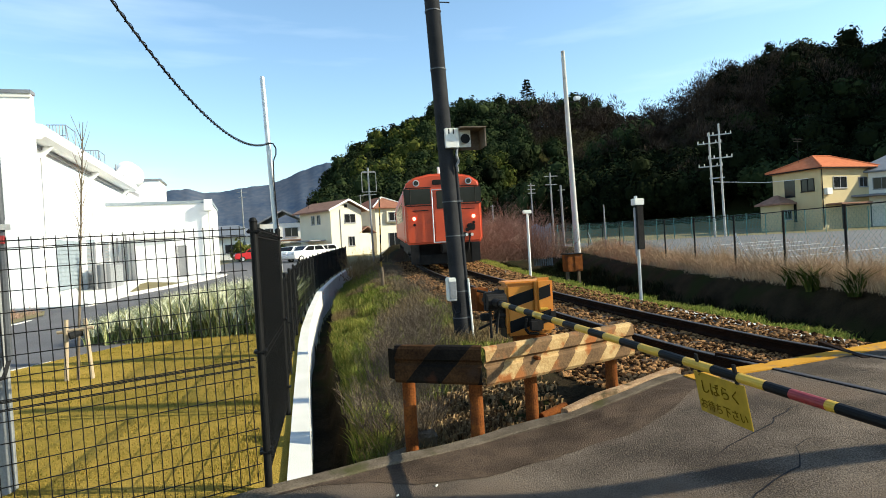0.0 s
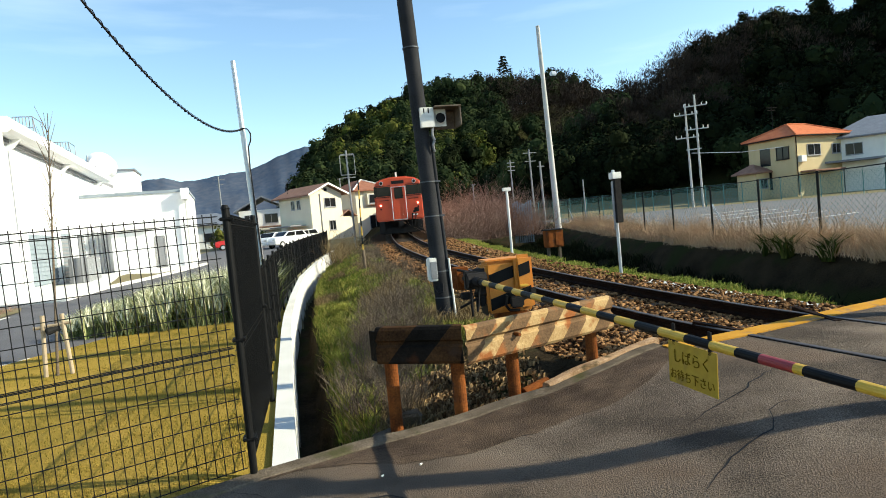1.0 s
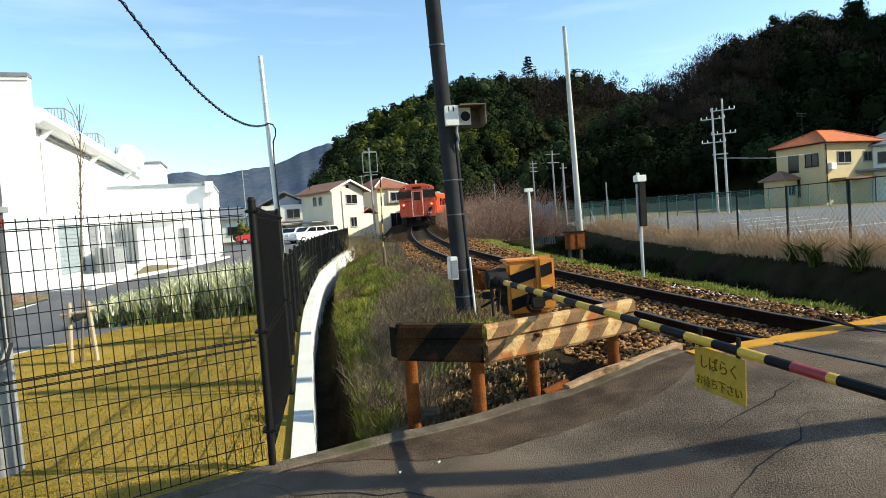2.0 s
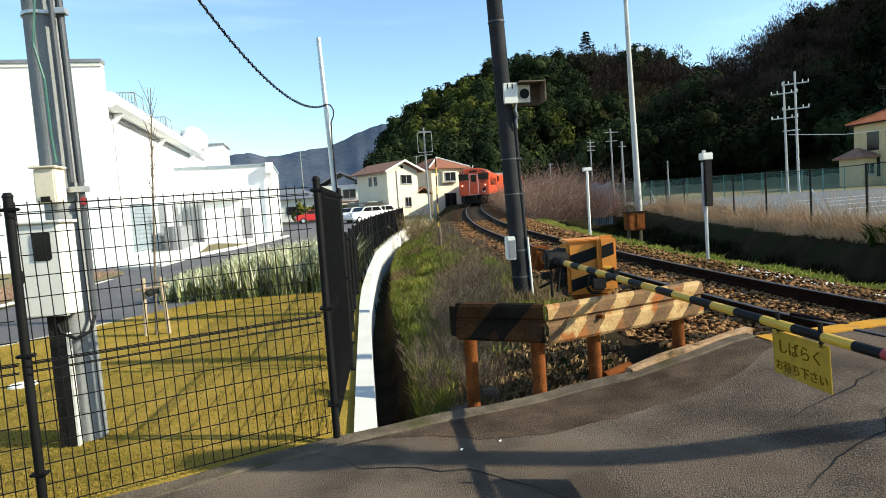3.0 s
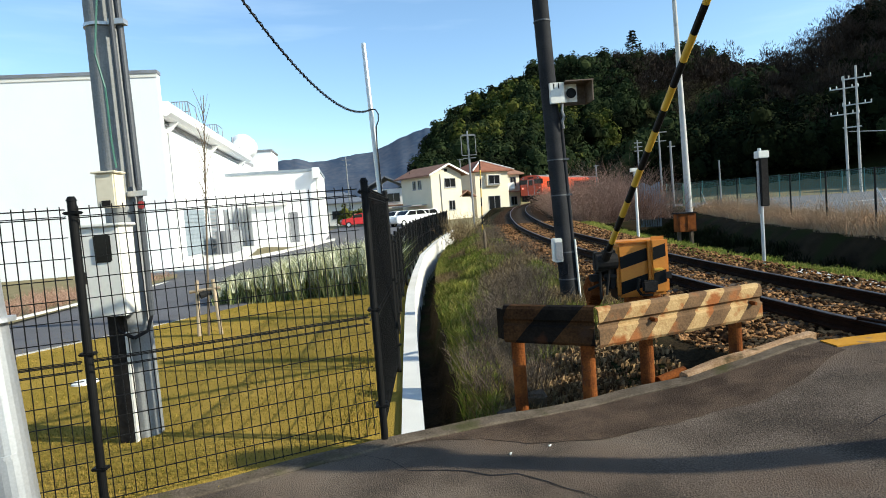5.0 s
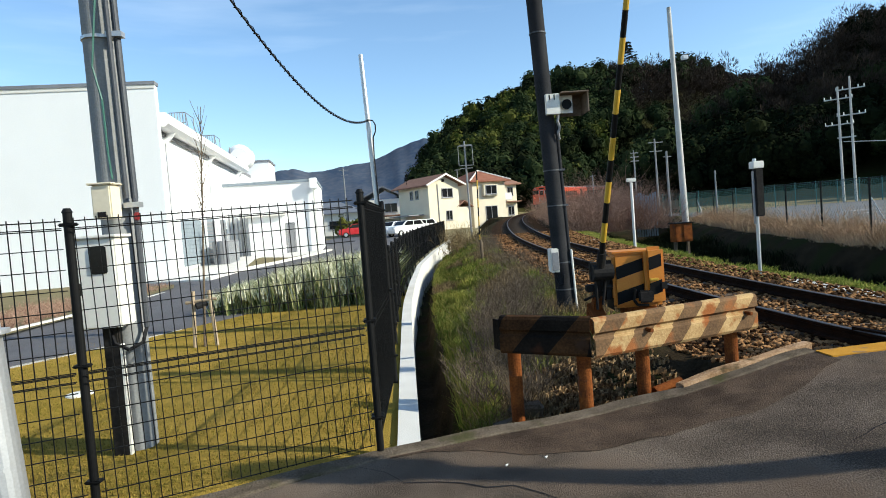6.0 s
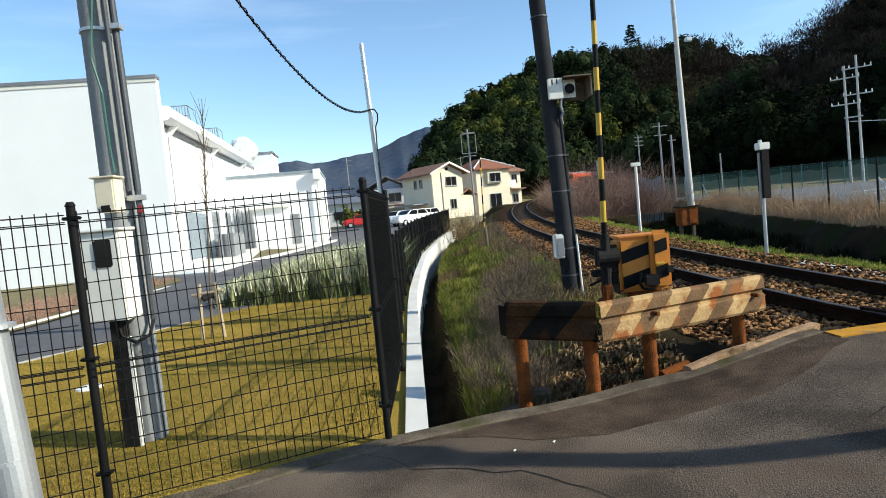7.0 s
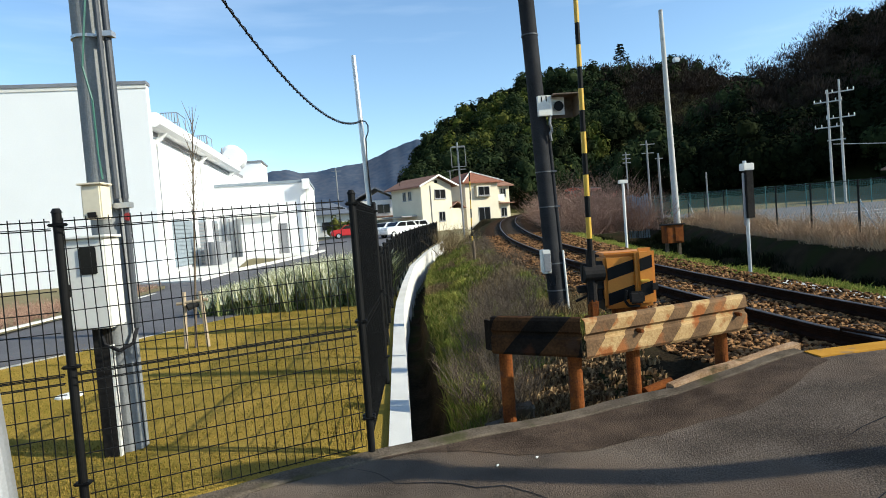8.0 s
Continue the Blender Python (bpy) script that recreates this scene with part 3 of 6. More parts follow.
def far_fence():
    """Green net fence along the far edge of the parking ground."""
    f = thing("net_fence", "faded green net fence at the far edge of the parking ground", "fence")
    pts = [Vector((20.5 + 1.42 * k, 50.5 - 0.34 * k - 0.012 * k * k, 0.9)) for k in range(26)]
    for p in pts:
        part("post", rod(bmesh.new(), p - Vector((0, 0, 0.6)), p + Vector((0, 0, 1.9)), 0.04, None, 6), GREENP, f)
    for a, b in zip(pts[:-1], pts[1:]):
        bm = bmesh.new()
        for k in range(13):
            rod(bm, a + Vector((0, 0, 0.1 + 0.145 * k)), b + Vector((0, 0, 0.1 + 0.145 * k)), 0.007, None, 3)
            q = a.lerp(b, k / 13)
            rod(bm, q + Vector((0, 0, 0.1)), q + Vector((0, 0, 1.85)), 0.006, None, 3)
        part("net", bm, GREENP, f)
    sc = thing("slat_screen", "bluish-grey slatted screen beside the thicket", "screen", 12.6, 32, 0.5, -20)
    for k in range(9):
        part("slat", boxed(0.13 * k, 0.13 * k + 0.09, -0.015, 0.015, -0.5, 1.9 + 0.1 * math.sin(k)), SLAT, sc)
    part("rail_bar", boxed(0, 1.15, 0.016, 0.05, 1.4, 1.46), GREYM, sc)
    v, g = sweep([(track_x(y) + 1.98, y, ground(track_x(y) + 1.98, y)[0] + 0.13) for y in np.arange(4.4, 8.6, 0.4)], [(-0.13, -0.2), (0.13, -0.2), (0.13, 0.0), (-0.13, 0.0)])
    tagged(soup("cable_trough", v, g, CONCRETE), "pale concrete cable trough beside the ballast", "cable trough", kind="structure")
    v, g = sweep([(track_x(y) + 2.5, y, ground(track_x(y) + 2.5, y)[0] + 0.09) for y in np.arange(19, 26, 0.5)], [(-0.13, -0.2), (0.13, -0.2), (0.13, 0.0), (-0.13, 0.0)])
    tagged(soup("cable_trough", v, g, CONCRETE), "pale concrete cable trough beside the ballast", "cable trough", kind="structure")


# ---- crossing ----
def beam_profile():
    """Cross-section (out, up) of a corrugated guard beam, 0.32 high."""
    top = [(0.0, 0.325), (0.028, 0.318), (0.044, 0.295), (0.046, 0.21), (0.02, 0.19), (0.02, 0.168), (0.046, 0.15), (0.046, 0.03), (0.03, 0.006), (0.0, 0.0)]
    return top + [(x - 0.012, z) for x, z in reversed(top)]


def striped(name, length, light, dark, stripe, parent, at, angle, slant=0.9):
    """A guard beam cut on the slant into painted bands, one after another along x."""
    prof = beam_profile()
    x, k = -0.4, 0
    while x < length + 0.3:
        bm = bmesh.new()
        rows = []
        for e in (x, x + stripe):
            rows.append([bm.verts.new((min(max(e + slant * (z - 0.17), 0), length), -o, z)) for o, z in prof])
        a, b = rows
        n = len(prof)
        for i in range(n):
            j = (i + 1) % n
            bm.faces.new((a[i], b[i], b[j], a[j]))
        bm.faces.new(a[::-1])
        bm.faces.new(b)
        bmesh.ops.remove_doubles(bm, verts=bm.verts, dist=0.0005)
        if bm.faces:
            bmesh.ops.recalc_face_normals(bm, faces=bm.faces)
            ob = part(name, bm, light if k % 2 else dark, parent)
            ob.matrix_basis = Matrix.Translation(at) @ pose(0, 0, 0, 0, 0, angle)
        else:
            bm.free()
        x += stripe
        k += 1


GUARD_Y = mat("guard_faded", (0.3, 0.18, 0.075), (0.5, 0.35, 0.17), 0.7, scale=6, fine=50, bump=0.25, stain=(0.27, 0.1, 0.035), stain_scale=7, stain_at=0.5)
# light stripe of the left beam, rusted, darkened for the shade on it
GUARD_Y_SHADE = mat("guard_faded_shade", (0.026, 0.014, 0.008), (0.085, 0.042, 0.018), 0.75, scale=6, fine=50, bump=0.25, stain=(0.05, 0.03, 0.02), stain_scale=4.5)
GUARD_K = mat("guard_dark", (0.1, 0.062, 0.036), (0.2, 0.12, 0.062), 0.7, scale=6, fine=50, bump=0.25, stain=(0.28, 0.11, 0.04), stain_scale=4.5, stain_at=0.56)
# dark stripe of the left beam, its shade painted in as well
GUARD_K_SHADE = mat("guard_dark_shade", (0.008, 0.007, 0.006), (0.02, 0.016, 0.013), 0.7, scale=6, fine=50, bump=0.25, stain=(0.05, 0.022, 0.012), stain_scale=4.5, stain_at=0.62)


def guard_rail():
    g = thing("guard_rail", "rusted corrugated steel guard rail with faded black and yellow stripes", "guard rail")
    c = Vector((1.21, 2.93, 0.42))
    e = Vector((2.86, 3.52, 0.41))
    l = Vector((0.56, 3.36, 0.44))
    d, w = e - c, c - l
    striped("beam", d.length, GUARD_Y, GUARD_K, 0.2, g, c, math.degrees(math.atan2(d.y, d.x)))
    striped("beam", w.length, GUARD_Y_SHADE, GUARD_K_SHADE, 0.32, g, l - Vector((0, 0, 0.005)), math.degrees(math.atan2(w.y, w.x)))
    # folded end of the left beam
    bm = prism([(-0.012, 0.05), (0.012, 0.05), (0.012, 0.31), (-0.012, 0.31)], -0.02, 0.13)
    ob = part("end_plate", bm, GUARD_K_SHADE, g)
    ob.matrix_basis = Matrix.Translation(l - Vector((0, 0, 0.035))) @ pose(0, 0, 0, 0, 0, 20)
    for x, y, z0 in ((0.66, 3.4, -0.3), (1.17, 3.06, -0.3), (1.72, 3.24, -0.3), (2.66, 3.56, -0.1)):
        bm = rod(bmesh.new(), (x, y, z0), (x, y, 0.7), 0.057, None, 20)
        rod(bm, (x, y, 0.7), (x, y, 0.712), 0.06, 0.05, 20)
        part("post", bm, RUST, g)
    for t in (0.3, 0.93):
        p = c + d * t + Vector((0.06 * d.y, -0.06 * d.x, 0)) * 0.55 + Vector((0, 0, 0.17))
        q = Vector((d.y, -d.x, 0)).normalized()
        part("bolt", rod(bmesh.new(), p - q * 0.03, p + q * 0.03, 0.02, 0.016, 8), RUST, g)


ARM_PIVOT = Vector((1.95, 5.0, 0.89))


def barrier():
    b = thing("barrier_machine", "black and orange striped crossing barrier machine on a steel stand", "barrier machine", 2.42, 5.15, 0.16, -4)
    body = part("housing", boxed(-0.31, 0.2, -0.17, 0.2, 0.3, 0.92, bevel=0.035), ORANGE, b, "orange steel housing with black slanted bands")
    pod = part("motor_pod", boxed(0.03, 0.25, -0.26, -0.16, 0.32, 0.98, bevel=0.04), ORANGE, b, "orange rounded cover on the housing front")
    part("lid", boxed(-0.315, 0.205, -0.175, 0.205, 0.915, 0.945, bevel=0.014), ORANGE, b)

    def slanted(x0, x1, y, z0, rise, tall, owner):
        """A black band painted on a front face, rising towards +x."""
        k = rise / 0.5
        p = ((x0, z0), (x1, z0 + k * (x1 - x0)), (x1, z0 + k * (x1 - x0) + tall), (x0, z0 + tall))
        bm = bmesh.new()
        a = [bm.verts.new((x, y - 0.004, z)) for x, z in p]
        c2 = [bm.verts.new((x, y + 0.001, z)) for x, z in p]
        bm.faces.new(a)
        bm.faces.new(c2[::-1])
        for n in range(4):
            bm.faces.new((a[n], c2[n], c2[(n + 1) % 4], a[(n + 1) % 4]))
        part("band", bm, BLACK, owner)
    for z0 in (0.34, 0.63):
        slanted(-0.275, 0.03, -0.17, z0, 0.14, 0.14, body)
        slanted(0.07, 0.21, -0.26, z0 + 0.09, 0.14, 0.14, pod)
        part("band", prism([(-0.315, z0 - 0.06), (-0.309, z0 - 0.06), (-0.309, z0 + 0.08), (-0.315, z0 + 0.08)], -0.13, 0.16), BLACK, body)
    part("handle", boxed(0.06, 0.17, -0.3, -0.262, 0.6, 0.63, bevel=0.01), YEL, pod)
    cov = part("cover", boxed(-0.07, 0.1, -0.3, -0.255, 0.36, 0.5, bevel=0.02), DARK, b, "dark round-edged access cover")
    part("rim", wire([(-0.1, -0.27, 0.52), (-0.12, -0.27, 0.4), (-0.08, -0.27, 0.34), (0.04, -0.27, 0.33)], 0.016, seg=6), BLACK, cov)
    part("hinge", boxed(0.19, 0.262, -0.28, -0.255, 0.5, 0.58, bevel=0.008), DARK, pod)
    part("stand", boxed(-0.18, 0.18, -0.13, 0.13, -0.45, 0.31, bevel=0.02), RUST, b)
    bm = bmesh.new()
    rod(bm, (-0.3, -0.12, 0.75), (-0.5, -0.12, 0.75), 0.05, None, 14)
    part("shaft", bm, DARK, b)
    bm = boxed(-0.4, -0.315, -0.12, 0.1, 0.4, 0.85, bevel=0.02)
    for z in (0.55, 0.7, 0.82):
        rod(bm, (-0.45, -0.1, z), (-0.3, -0.1, z), 0.035, None, 8)
    part("gear_box", bm, DARK, b)
    bm = rods([((-0.62, -0.02, 0.86), (-0.4, -0.1, 0.8)), ((-0.62, -0.02, 0.4), (-0.42, -0.1, 0.5)), ((-0.5, -0.14, 0.3), (-0.5, -0.14, 0.78)), ((-0.44, -0.15, 0.35), (-0.38, -0.15, 0.72))], 0.016, 8)
    box(bm, -0.56, -0.42, -0.17, -0.06, 0.62, 0.84, bevel=0.012)
    box(bm, -0.6, -0.46, -0.1, 0.02, 0.5, 0.58, bevel=0.01)
    part("linkage", bm, DARK, b)

    arm = thing("crossing_boom", "yellow and black striped crossing barrier arm with a red band", "crossing boom")
    # the arm lies along local -y
    y, k = 0.16, 0
    sizes = [0.24] * 16 + [0.2, 0.18, 0.15, 0.19, 0.05] + [0.24] * 8
    for size in sizes:
        n = y + size
        r0, r1 = 0.033 - 0.002 * y, 0.033 - 0.002 * n
        m = REDP if k == 19 else (BLACK, YEL)[(k + (k > 19)) % 2]
        part("band", rod(bmesh.new(), (0, -y, 0), (0, -n, 0), r0, r1, 12), m, arm)
        y, k = n, k + 1
    part("arm_root", rod(bmesh.new(), (0, 0.35, 0), (0, -0.26, 0), 0.055, 0.05, 10), DARK, arm)
    bm = boxed(-0.05, 0.05, 0.3, 0.5, -0.07, 0.07, bevel=0.02)
    for k in range(5):
        box(bm, -0.08, 0.08, 0.5 + 0.055 * k, 0.545 + 0.055 * k, -0.16, 0.12, bevel=0.008)
    part("counterweight", bm, RUST, arm, "stacked rusty orange counterweight plates")
    part("hub", rod(bmesh.new(), (-0.09, 0, 0), (0.14, 0, 0), 0.09, None, 14), DARK, arm)
    plate = part("hanging_sign", boxed(-0.004, 0.004, -0.2, 0.2, -0.23, 0.0, bevel=0.002), SIGNY, arm, "yellow notice plate with two lines of black writing")
    plate.matrix_basis = pose(0, -4.03, -0.035)
    for yy in (-0.15, 0.15):
        part("strap", boxed(-0.004, 0.004, yy - 0.012, yy + 0.012, -0.02, 0.1), DARK, plate)
    for text, z, size in (("しばらく", -0.105, 0.08), ("お待ち下さい", -0.2, 0.062)):
        cu = bpy.data.curves.new("lettering", "FONT")
        cu.body, cu.size, cu.align_x, cu.extrude = text, size, "CENTER", 0.001
        ob = new("lettering", cu)
        bpy.context.view_layer.update()
        me = bpy.data.meshes.new_from_object(ob.evaluated_get(bpy.context.evaluated_depsgraph_get()))
        bpy.data.objects.remove(ob)
        me.materials.append(TXT)
        ob = new("lettering", me)
        ob.parent = plate
        ob.matrix_basis = pose(-0.0065, 0, z, 90, 0, -90)
    return arm, plate


def rubble():
    """Broken concrete and a rusty pipe at the foot of the bank."""
    rng = np.random.default_rng(31)
    for k, (x, y, z, w, d, h) in enumerate(((0.6, 3.38, -0.34, 0.3, 0.24, 0.15), (0.8, 3.75, -0.26, 0.3, 0.2, 0.12), (0.52, 3.2, -0.5, 0.28, 0.2, 0.16))):
        bm = boxed(-w / 2, w / 2, -d / 2, d / 2, 0, h, bevel=0.02)
        for v in bm.verts:
            v.co += Vector(rng.normal(0, 0.012, 3))
        ob = part("concrete_lump", bm, OLDCONC)
        ob.matrix_basis = pose(x, y, z, rng.uniform(-8, 8), rng.uniform(-8, 8), rng.uniform(-30, 30))
        tagged(ob, "broken grey concrete lump at the foot of the bank", "concrete lump", "concrete lumps")
    p = thing("drain_pipe", "rusty steel pipe end lying beside the lane", "pipe", 2.0, 3.42, 0.02)
    part("pipe", rod(bmesh.new(), (-0.2, -0.2, 0.0), (0.06, -0.13, 0.05), 0.045, None, 14), RUST, p)
    for x, y in ((0.35, 2.05), (0.62, 2.12)):
        ob = part("litter", rod(bmesh.new(), (0, 0, 0), (0.016, 0.008, 0.005), 0.008, 0.004, 6), OFFW)
        ob.matrix_basis = pose(x, y, road_z(x) + 0.004)
        tagged(ob, "tiny pale scrap lying on the asphalt", "litter", "scraps on the road")


def cracks():
    """Open cracks in the lane, as thin dark strips set in its surface."""
    rng = np.random.default_rng(17)
    for x, y, dx, dy, n in ((-0.6, 2.25, 0.16, -0.12, 14), (-1.0, 1.9, 0.05, -0.14, 9), (2.3, 1.6, 0.14, 0.05, 12), (1.9, 0.9, 0.12, 0.06, 14)):
        v, f = [], []
        for k in range(n):
            w = 0.006 * math.sin(math.pi * (k + 0.5) / n) + 0.001
            v += [(x, y - w, road_z(x) + 0.004), (x, y + w, road_z(x) + 0.004)]
            x, y = x + dx * rng.uniform(0.3, 1.2) + rng.normal(0, 0.015), y + dy * rng.uniform(0.2, 1.2) + rng.normal(0, 0.02)
        f = [(2 * k, 2 * k + 1, 2 * k + 3, 2 * k + 2) for k in range(n - 1)]
        tagged(soup("road_crack", v, f, CABLE), "thin dark crack in the worn asphalt", "crack", kind="structure")


def leaning_pole():
    p = thing("signal_pole", "leaning dark concrete pole with an alarm horn box and cable pipe", "pole", 2.13, 7.3, 0.0)
    foot, top = Vector((0, 0, -0.8)), Vector((-0.29, 0.0, 7.5))

    def axis(z):
        return foot.lerp(top, (z + 0.8) / 8.3)
    part("shaft", rod(bmesh.new(), foot, top, 0.122, 0.115, 40), POLE_DK, p)
    part("conduit", rod(bmesh.new(), axis(-0.4) + Vector((0.125, -0.04, 0)), axis(2.95) + Vector((0.125, -0.04, 0)), 0.033, None, 12), POLE_DK, p, "dark steel conduit")
    part("cable_pipe", rod(bmesh.new(), axis(-0.5) + Vector((0.15, -0.09, 0)), axis(1.05) + Vector((0.15, -0.09, 0)), 0.017, None, 10), OFFW, p, "pale plastic cable pipe")
    for z in (0.45, 0.86, 1.72, 2.25, 4.3, 5.2):
        c = axis(z)
        bm = rod(bmesh.new(), c - Vector((0, 0, 0.009)), c + Vector((0, 0, 0.009)), 0.127, None, 24)
        if z < 3:
            box(bm, c.x + 0.09, c.x + 0.18, -0.09, -0.02, z - 0.014, z + 0.014)
        part("strap", bm, CONDUIT, p)
    horn = part("horn_box", boxed(-0.17, 0.04, -0.2, -0.13, 3.06, 3.36, bevel=0.006), OFFW, p, "white sheet steel plate with dark scratches")
    for x0 in (-0.12, -0.05):
        part("scratch", boxed(x0, x0 + 0.018, -0.203, -0.199, 3.27, 3.345), DARK, horn)
    bm = boxed(0.04, 0.45, -0.3, 0.1, 3.345, 3.362)
    box(bm, 0.432, 0.448, -0.28, 0.1, 3.06, 3.345)
    box(bm, 0.04, 0.432, 0.085, 0.1, 3.06, 3.345)
    part("hood", bm, HOOD, horn, "brown rusty sheet hood over the horn")
    part("horn_panel", boxed(0.05, 0.25, -0.1, -0.085, 3.08, 3.34), OFFW, horn)
    part("horn", rod(bmesh.new(), (0.15, -0.16, 3.2), (0.15, -0.09, 3.2), 0.075, 0.05, 18), BLACK, horn)
    part("cable", wire([(0.02, -0.14, 3.07), (0.0, -0.15, 2.95), (0.03, -0.14, 2.86), (0.0, -0.13, 2.8), (0.02, -0.1, 2.7)], 0.02, seg=8), GREYM, horn)
    sw = part("switch_box", boxed(-0.24, -0.1, -0.12, 0.08, 0.72, 1.08, bevel=0.015), OFFW, p, "small pale switch box")
    part("door", boxed(-0.22, -0.12, -0.13, -0.118, 0.75, 1.02, bevel=0.004), GREYM, sw)
    part("cable", wire([(-0.17, 0, 0.74), (-0.17, -0.05, 0.6), (-0.13, -0.1, 0.52), (-0.06, -0.13, 0.55), (-0.05, -0.13, 0.68)], 0.013), CABLE, sw)
    part("peg", rod(bmesh.new(), (-0.22, 0, 5.35), (0.06, 0, 5.35), 0.01, None, 6), DARK, p)


def signs():
    s = thing("signal_post", "thin steel post with a white topped dark signal cabinet", "signal post", 6.75, 10.0, 0.1)
    part("post", rod(bmesh.new(), (0, 0, -0.6), (0, 0, 2.3), 0.035, None, 10), GALV, s)
    part("cabinet", boxed(-0.08, 0.08, -0.16, -0.03, 1.15, 2.1, bevel=0.015), DARK, s)
    part("cable_duct", boxed(-0.105, -0.084, -0.12, -0.05, 1.0, 2.05, bevel=0.006), GREYM, s)
    part("cap_plate", boxed(-0.12, 0.1, -0.17, 0.0, 2.1, 2.24, bevel=0.01), OFFW, s)
    s = thing("marker_post", "white post with a flat white head beside the track", "marker post", 7.17, 17.9, 0.35)
    part("post", rod(bmesh.new(), (0, 0, -0.6), (0, 0, 2.15), 0.045, None, 10), OFFW, s)
    part("head", boxed(-0.15, 0.15, -0.06, 0.06, 2.15, 2.27, bevel=0.015), OFFW, s)
    r = thing("relay_box", "rusty red-brown steel relay box on short legs", "relay box", 8.35, 17.0, 0.3)
    part("cabinet", boxed(-0.27, 0.27, -0.22, 0.22, 0.15, 0.72, bevel=0.015), RUST, r)
    part("door", boxed(-0.02, 0.25, -0.245, -0.22, 0.2, 0.66, bevel=0.01), RUST, r)
    part("lid", boxed(-0.32, 0.3, -0.27, 0.25, 0.72, 0.76, bevel=0.01), DARK, r)
    for x in (-0.2, 0.2):
        part("leg", boxed(x - 0.04, x + 0.04, -0.06, 0.06, -0.5, 0.16), OLDCONC, r)
    # yellow and black marker in front of the houses
    m = thing("marker_pole", "thin yellow and black banded marker pole on the bank", "marker pole", 2.6, 23.4, 0.1)
    for k in range(8):
        part("band", rod(bmesh.new(), (0.01 * k, 0, 0.55 + 0.38 * k), (0.01 * (k + 1), 0, 0.93 + 0.38 * k), 0.028, None, 8), (YEL, BLACK)[k % 2], m)
    part("foot", rod(bmesh.new(), (0, 0, -0.6), (0, 0, 0.56), 0.05, None, 8), DARK, m)


# ---- poles and cables ----
def poles():
    u = thing("utility_pole", "grey concrete utility pole with meter boxes and cable pipes", "utility pole", -2.4, 3.12, 0)
    part("shaft", rod(bmesh.new(), (0, 0, -0.5), (-0.1, 0.1, 9), 0.128, 0.105, 40), POLE, u)
    small = part("breaker_box", boxed(-0.06, 0.08, -0.28, -0.12, 1.8, 2.05, bevel=0.01), CREAM, u, "small beige breaker box")
    part("lid", boxed(-0.08, 0.1, -0.3, -0.11, 2.05, 2.065, bevel=0.005), CREAM, small)
    part("knob", boxed(-0.02, 0.04, -0.29, -0.275, 1.81, 1.85), DARK, small)
    meter = part("meter_box", boxed(-0.2, 0.11, -0.36, -0.12, 1.0, 1.66, bevel=0.012), OFFW, u, "off-white steel meter box")
    part("lid", boxed(-0.225, 0.135, -0.385, -0.12, 1.66, 1.68, bevel=0.005), OFFW, meter)
    part("window", boxed(-0.07, 0.05, -0.372, -0.355, 1.4, 1.6, bevel=0.008), PANE, meter)
    part("latch", boxed(-0.17, -0.15, -0.375, -0.355, 1.25, 1.34, bevel=0.004), DARK, meter)
    part("cover_plate", boxed(-0.12, 0.0, -0.2, -0.13, -0.2, 1.0, bevel=0.01), DARK, u)
    part("edge_strip", boxed(0.0, 0.015, -0.2, -0.15, -0.1, 0.85), OFFW, u)
    bm = bmesh.new()
    rod(bm, (0.155, -0.06, 1.95), (0.03, 0.02, 9), 0.026, None, 12)
    rod(bm, (0.12, -0.115, 1.95), (0.0, -0.03, 9), 0.018, None, 10)
    rod(bm, (0.155, -0.06, 0.95), (0.155, -0.06, 1.96), 0.024, None, 8)
    part("conduit", bm, CONDUIT, u)
    part("wire", wire([(0.155, -0.06, 0.96), (0.14, -0.12, 0.84), (0.06, -0.18, 0.8), (-0.03, -0.2, 0.86), (-0.06, -0.2, 0.98)], 0.014), CABLE, u)
    part("wire", wire([(0.04, -0.14, 2.1), (0.03, -0.15, 2.3), (0.02, -0.14, 2.7), (-0.03, -0.135, 2.95), (0.0, -0.13, 3.2), (0.05, -0.12, 3.6), (0.05, -0.11, 5)], 0.008), GREENF, u)
    for z in (1.9, 3.2, 4.6, 6.0):
        bm = rod(bmesh.new(), (-0.011 * z, 0.011 * z, z - 0.012), (-0.011 * z, 0.011 * z, z + 0.012), 0.142 - 0.003 * z, None, 28)
        box(bm, 0.1 - 0.01 * z, 0.22 - 0.01 * z, -0.1, -0.03, z - 0.02, z + 0.02)
        part("strap", bm, GALV, u)
    part("red_tag", boxed(0.15, 0.19, -0.1, -0.07, 1.78, 1.84, bevel=0.008), REDP, u)

    n = thing("crossing_post", "pale steel post with a yellow and black band by the fence", "post", -1.97, 0.95, 0)
    part("shaft", rod(bmesh.new(), (0.06, 0, -0.4), (-0.25, 0, 4.5), 0.09, 0.085, 24), GALV, n)
    plate = part("band_plate", boxed(-0.24, -0.03, -0.125, -0.1, 0.72, 1.16, bevel=0.004), YEL, n, "yellow plate with black edges")
    for z in (0.72, 1.08):
        part("black_edge", boxed(-0.242, -0.028, -0.129, -0.124, z, z + 0.08), BLACK, plate)
    for z in (0.66, 1.24):
        part("strap", rod(bmesh.new(), (-0.015, 0, z), (-0.016, 0, z + 0.02), 0.096, None, 24), GALV, n)

    f = thing("lamp_pole", "slender galvanised steel pole carrying a spiral cable", "pole", -1.2, 18.03, 0.1)
    part("shaft", rod(bmesh.new(), (0.04, 0, -0.5), (-0.2, 0, 7.15), 0.1, 0.075, 14), GALV, f)
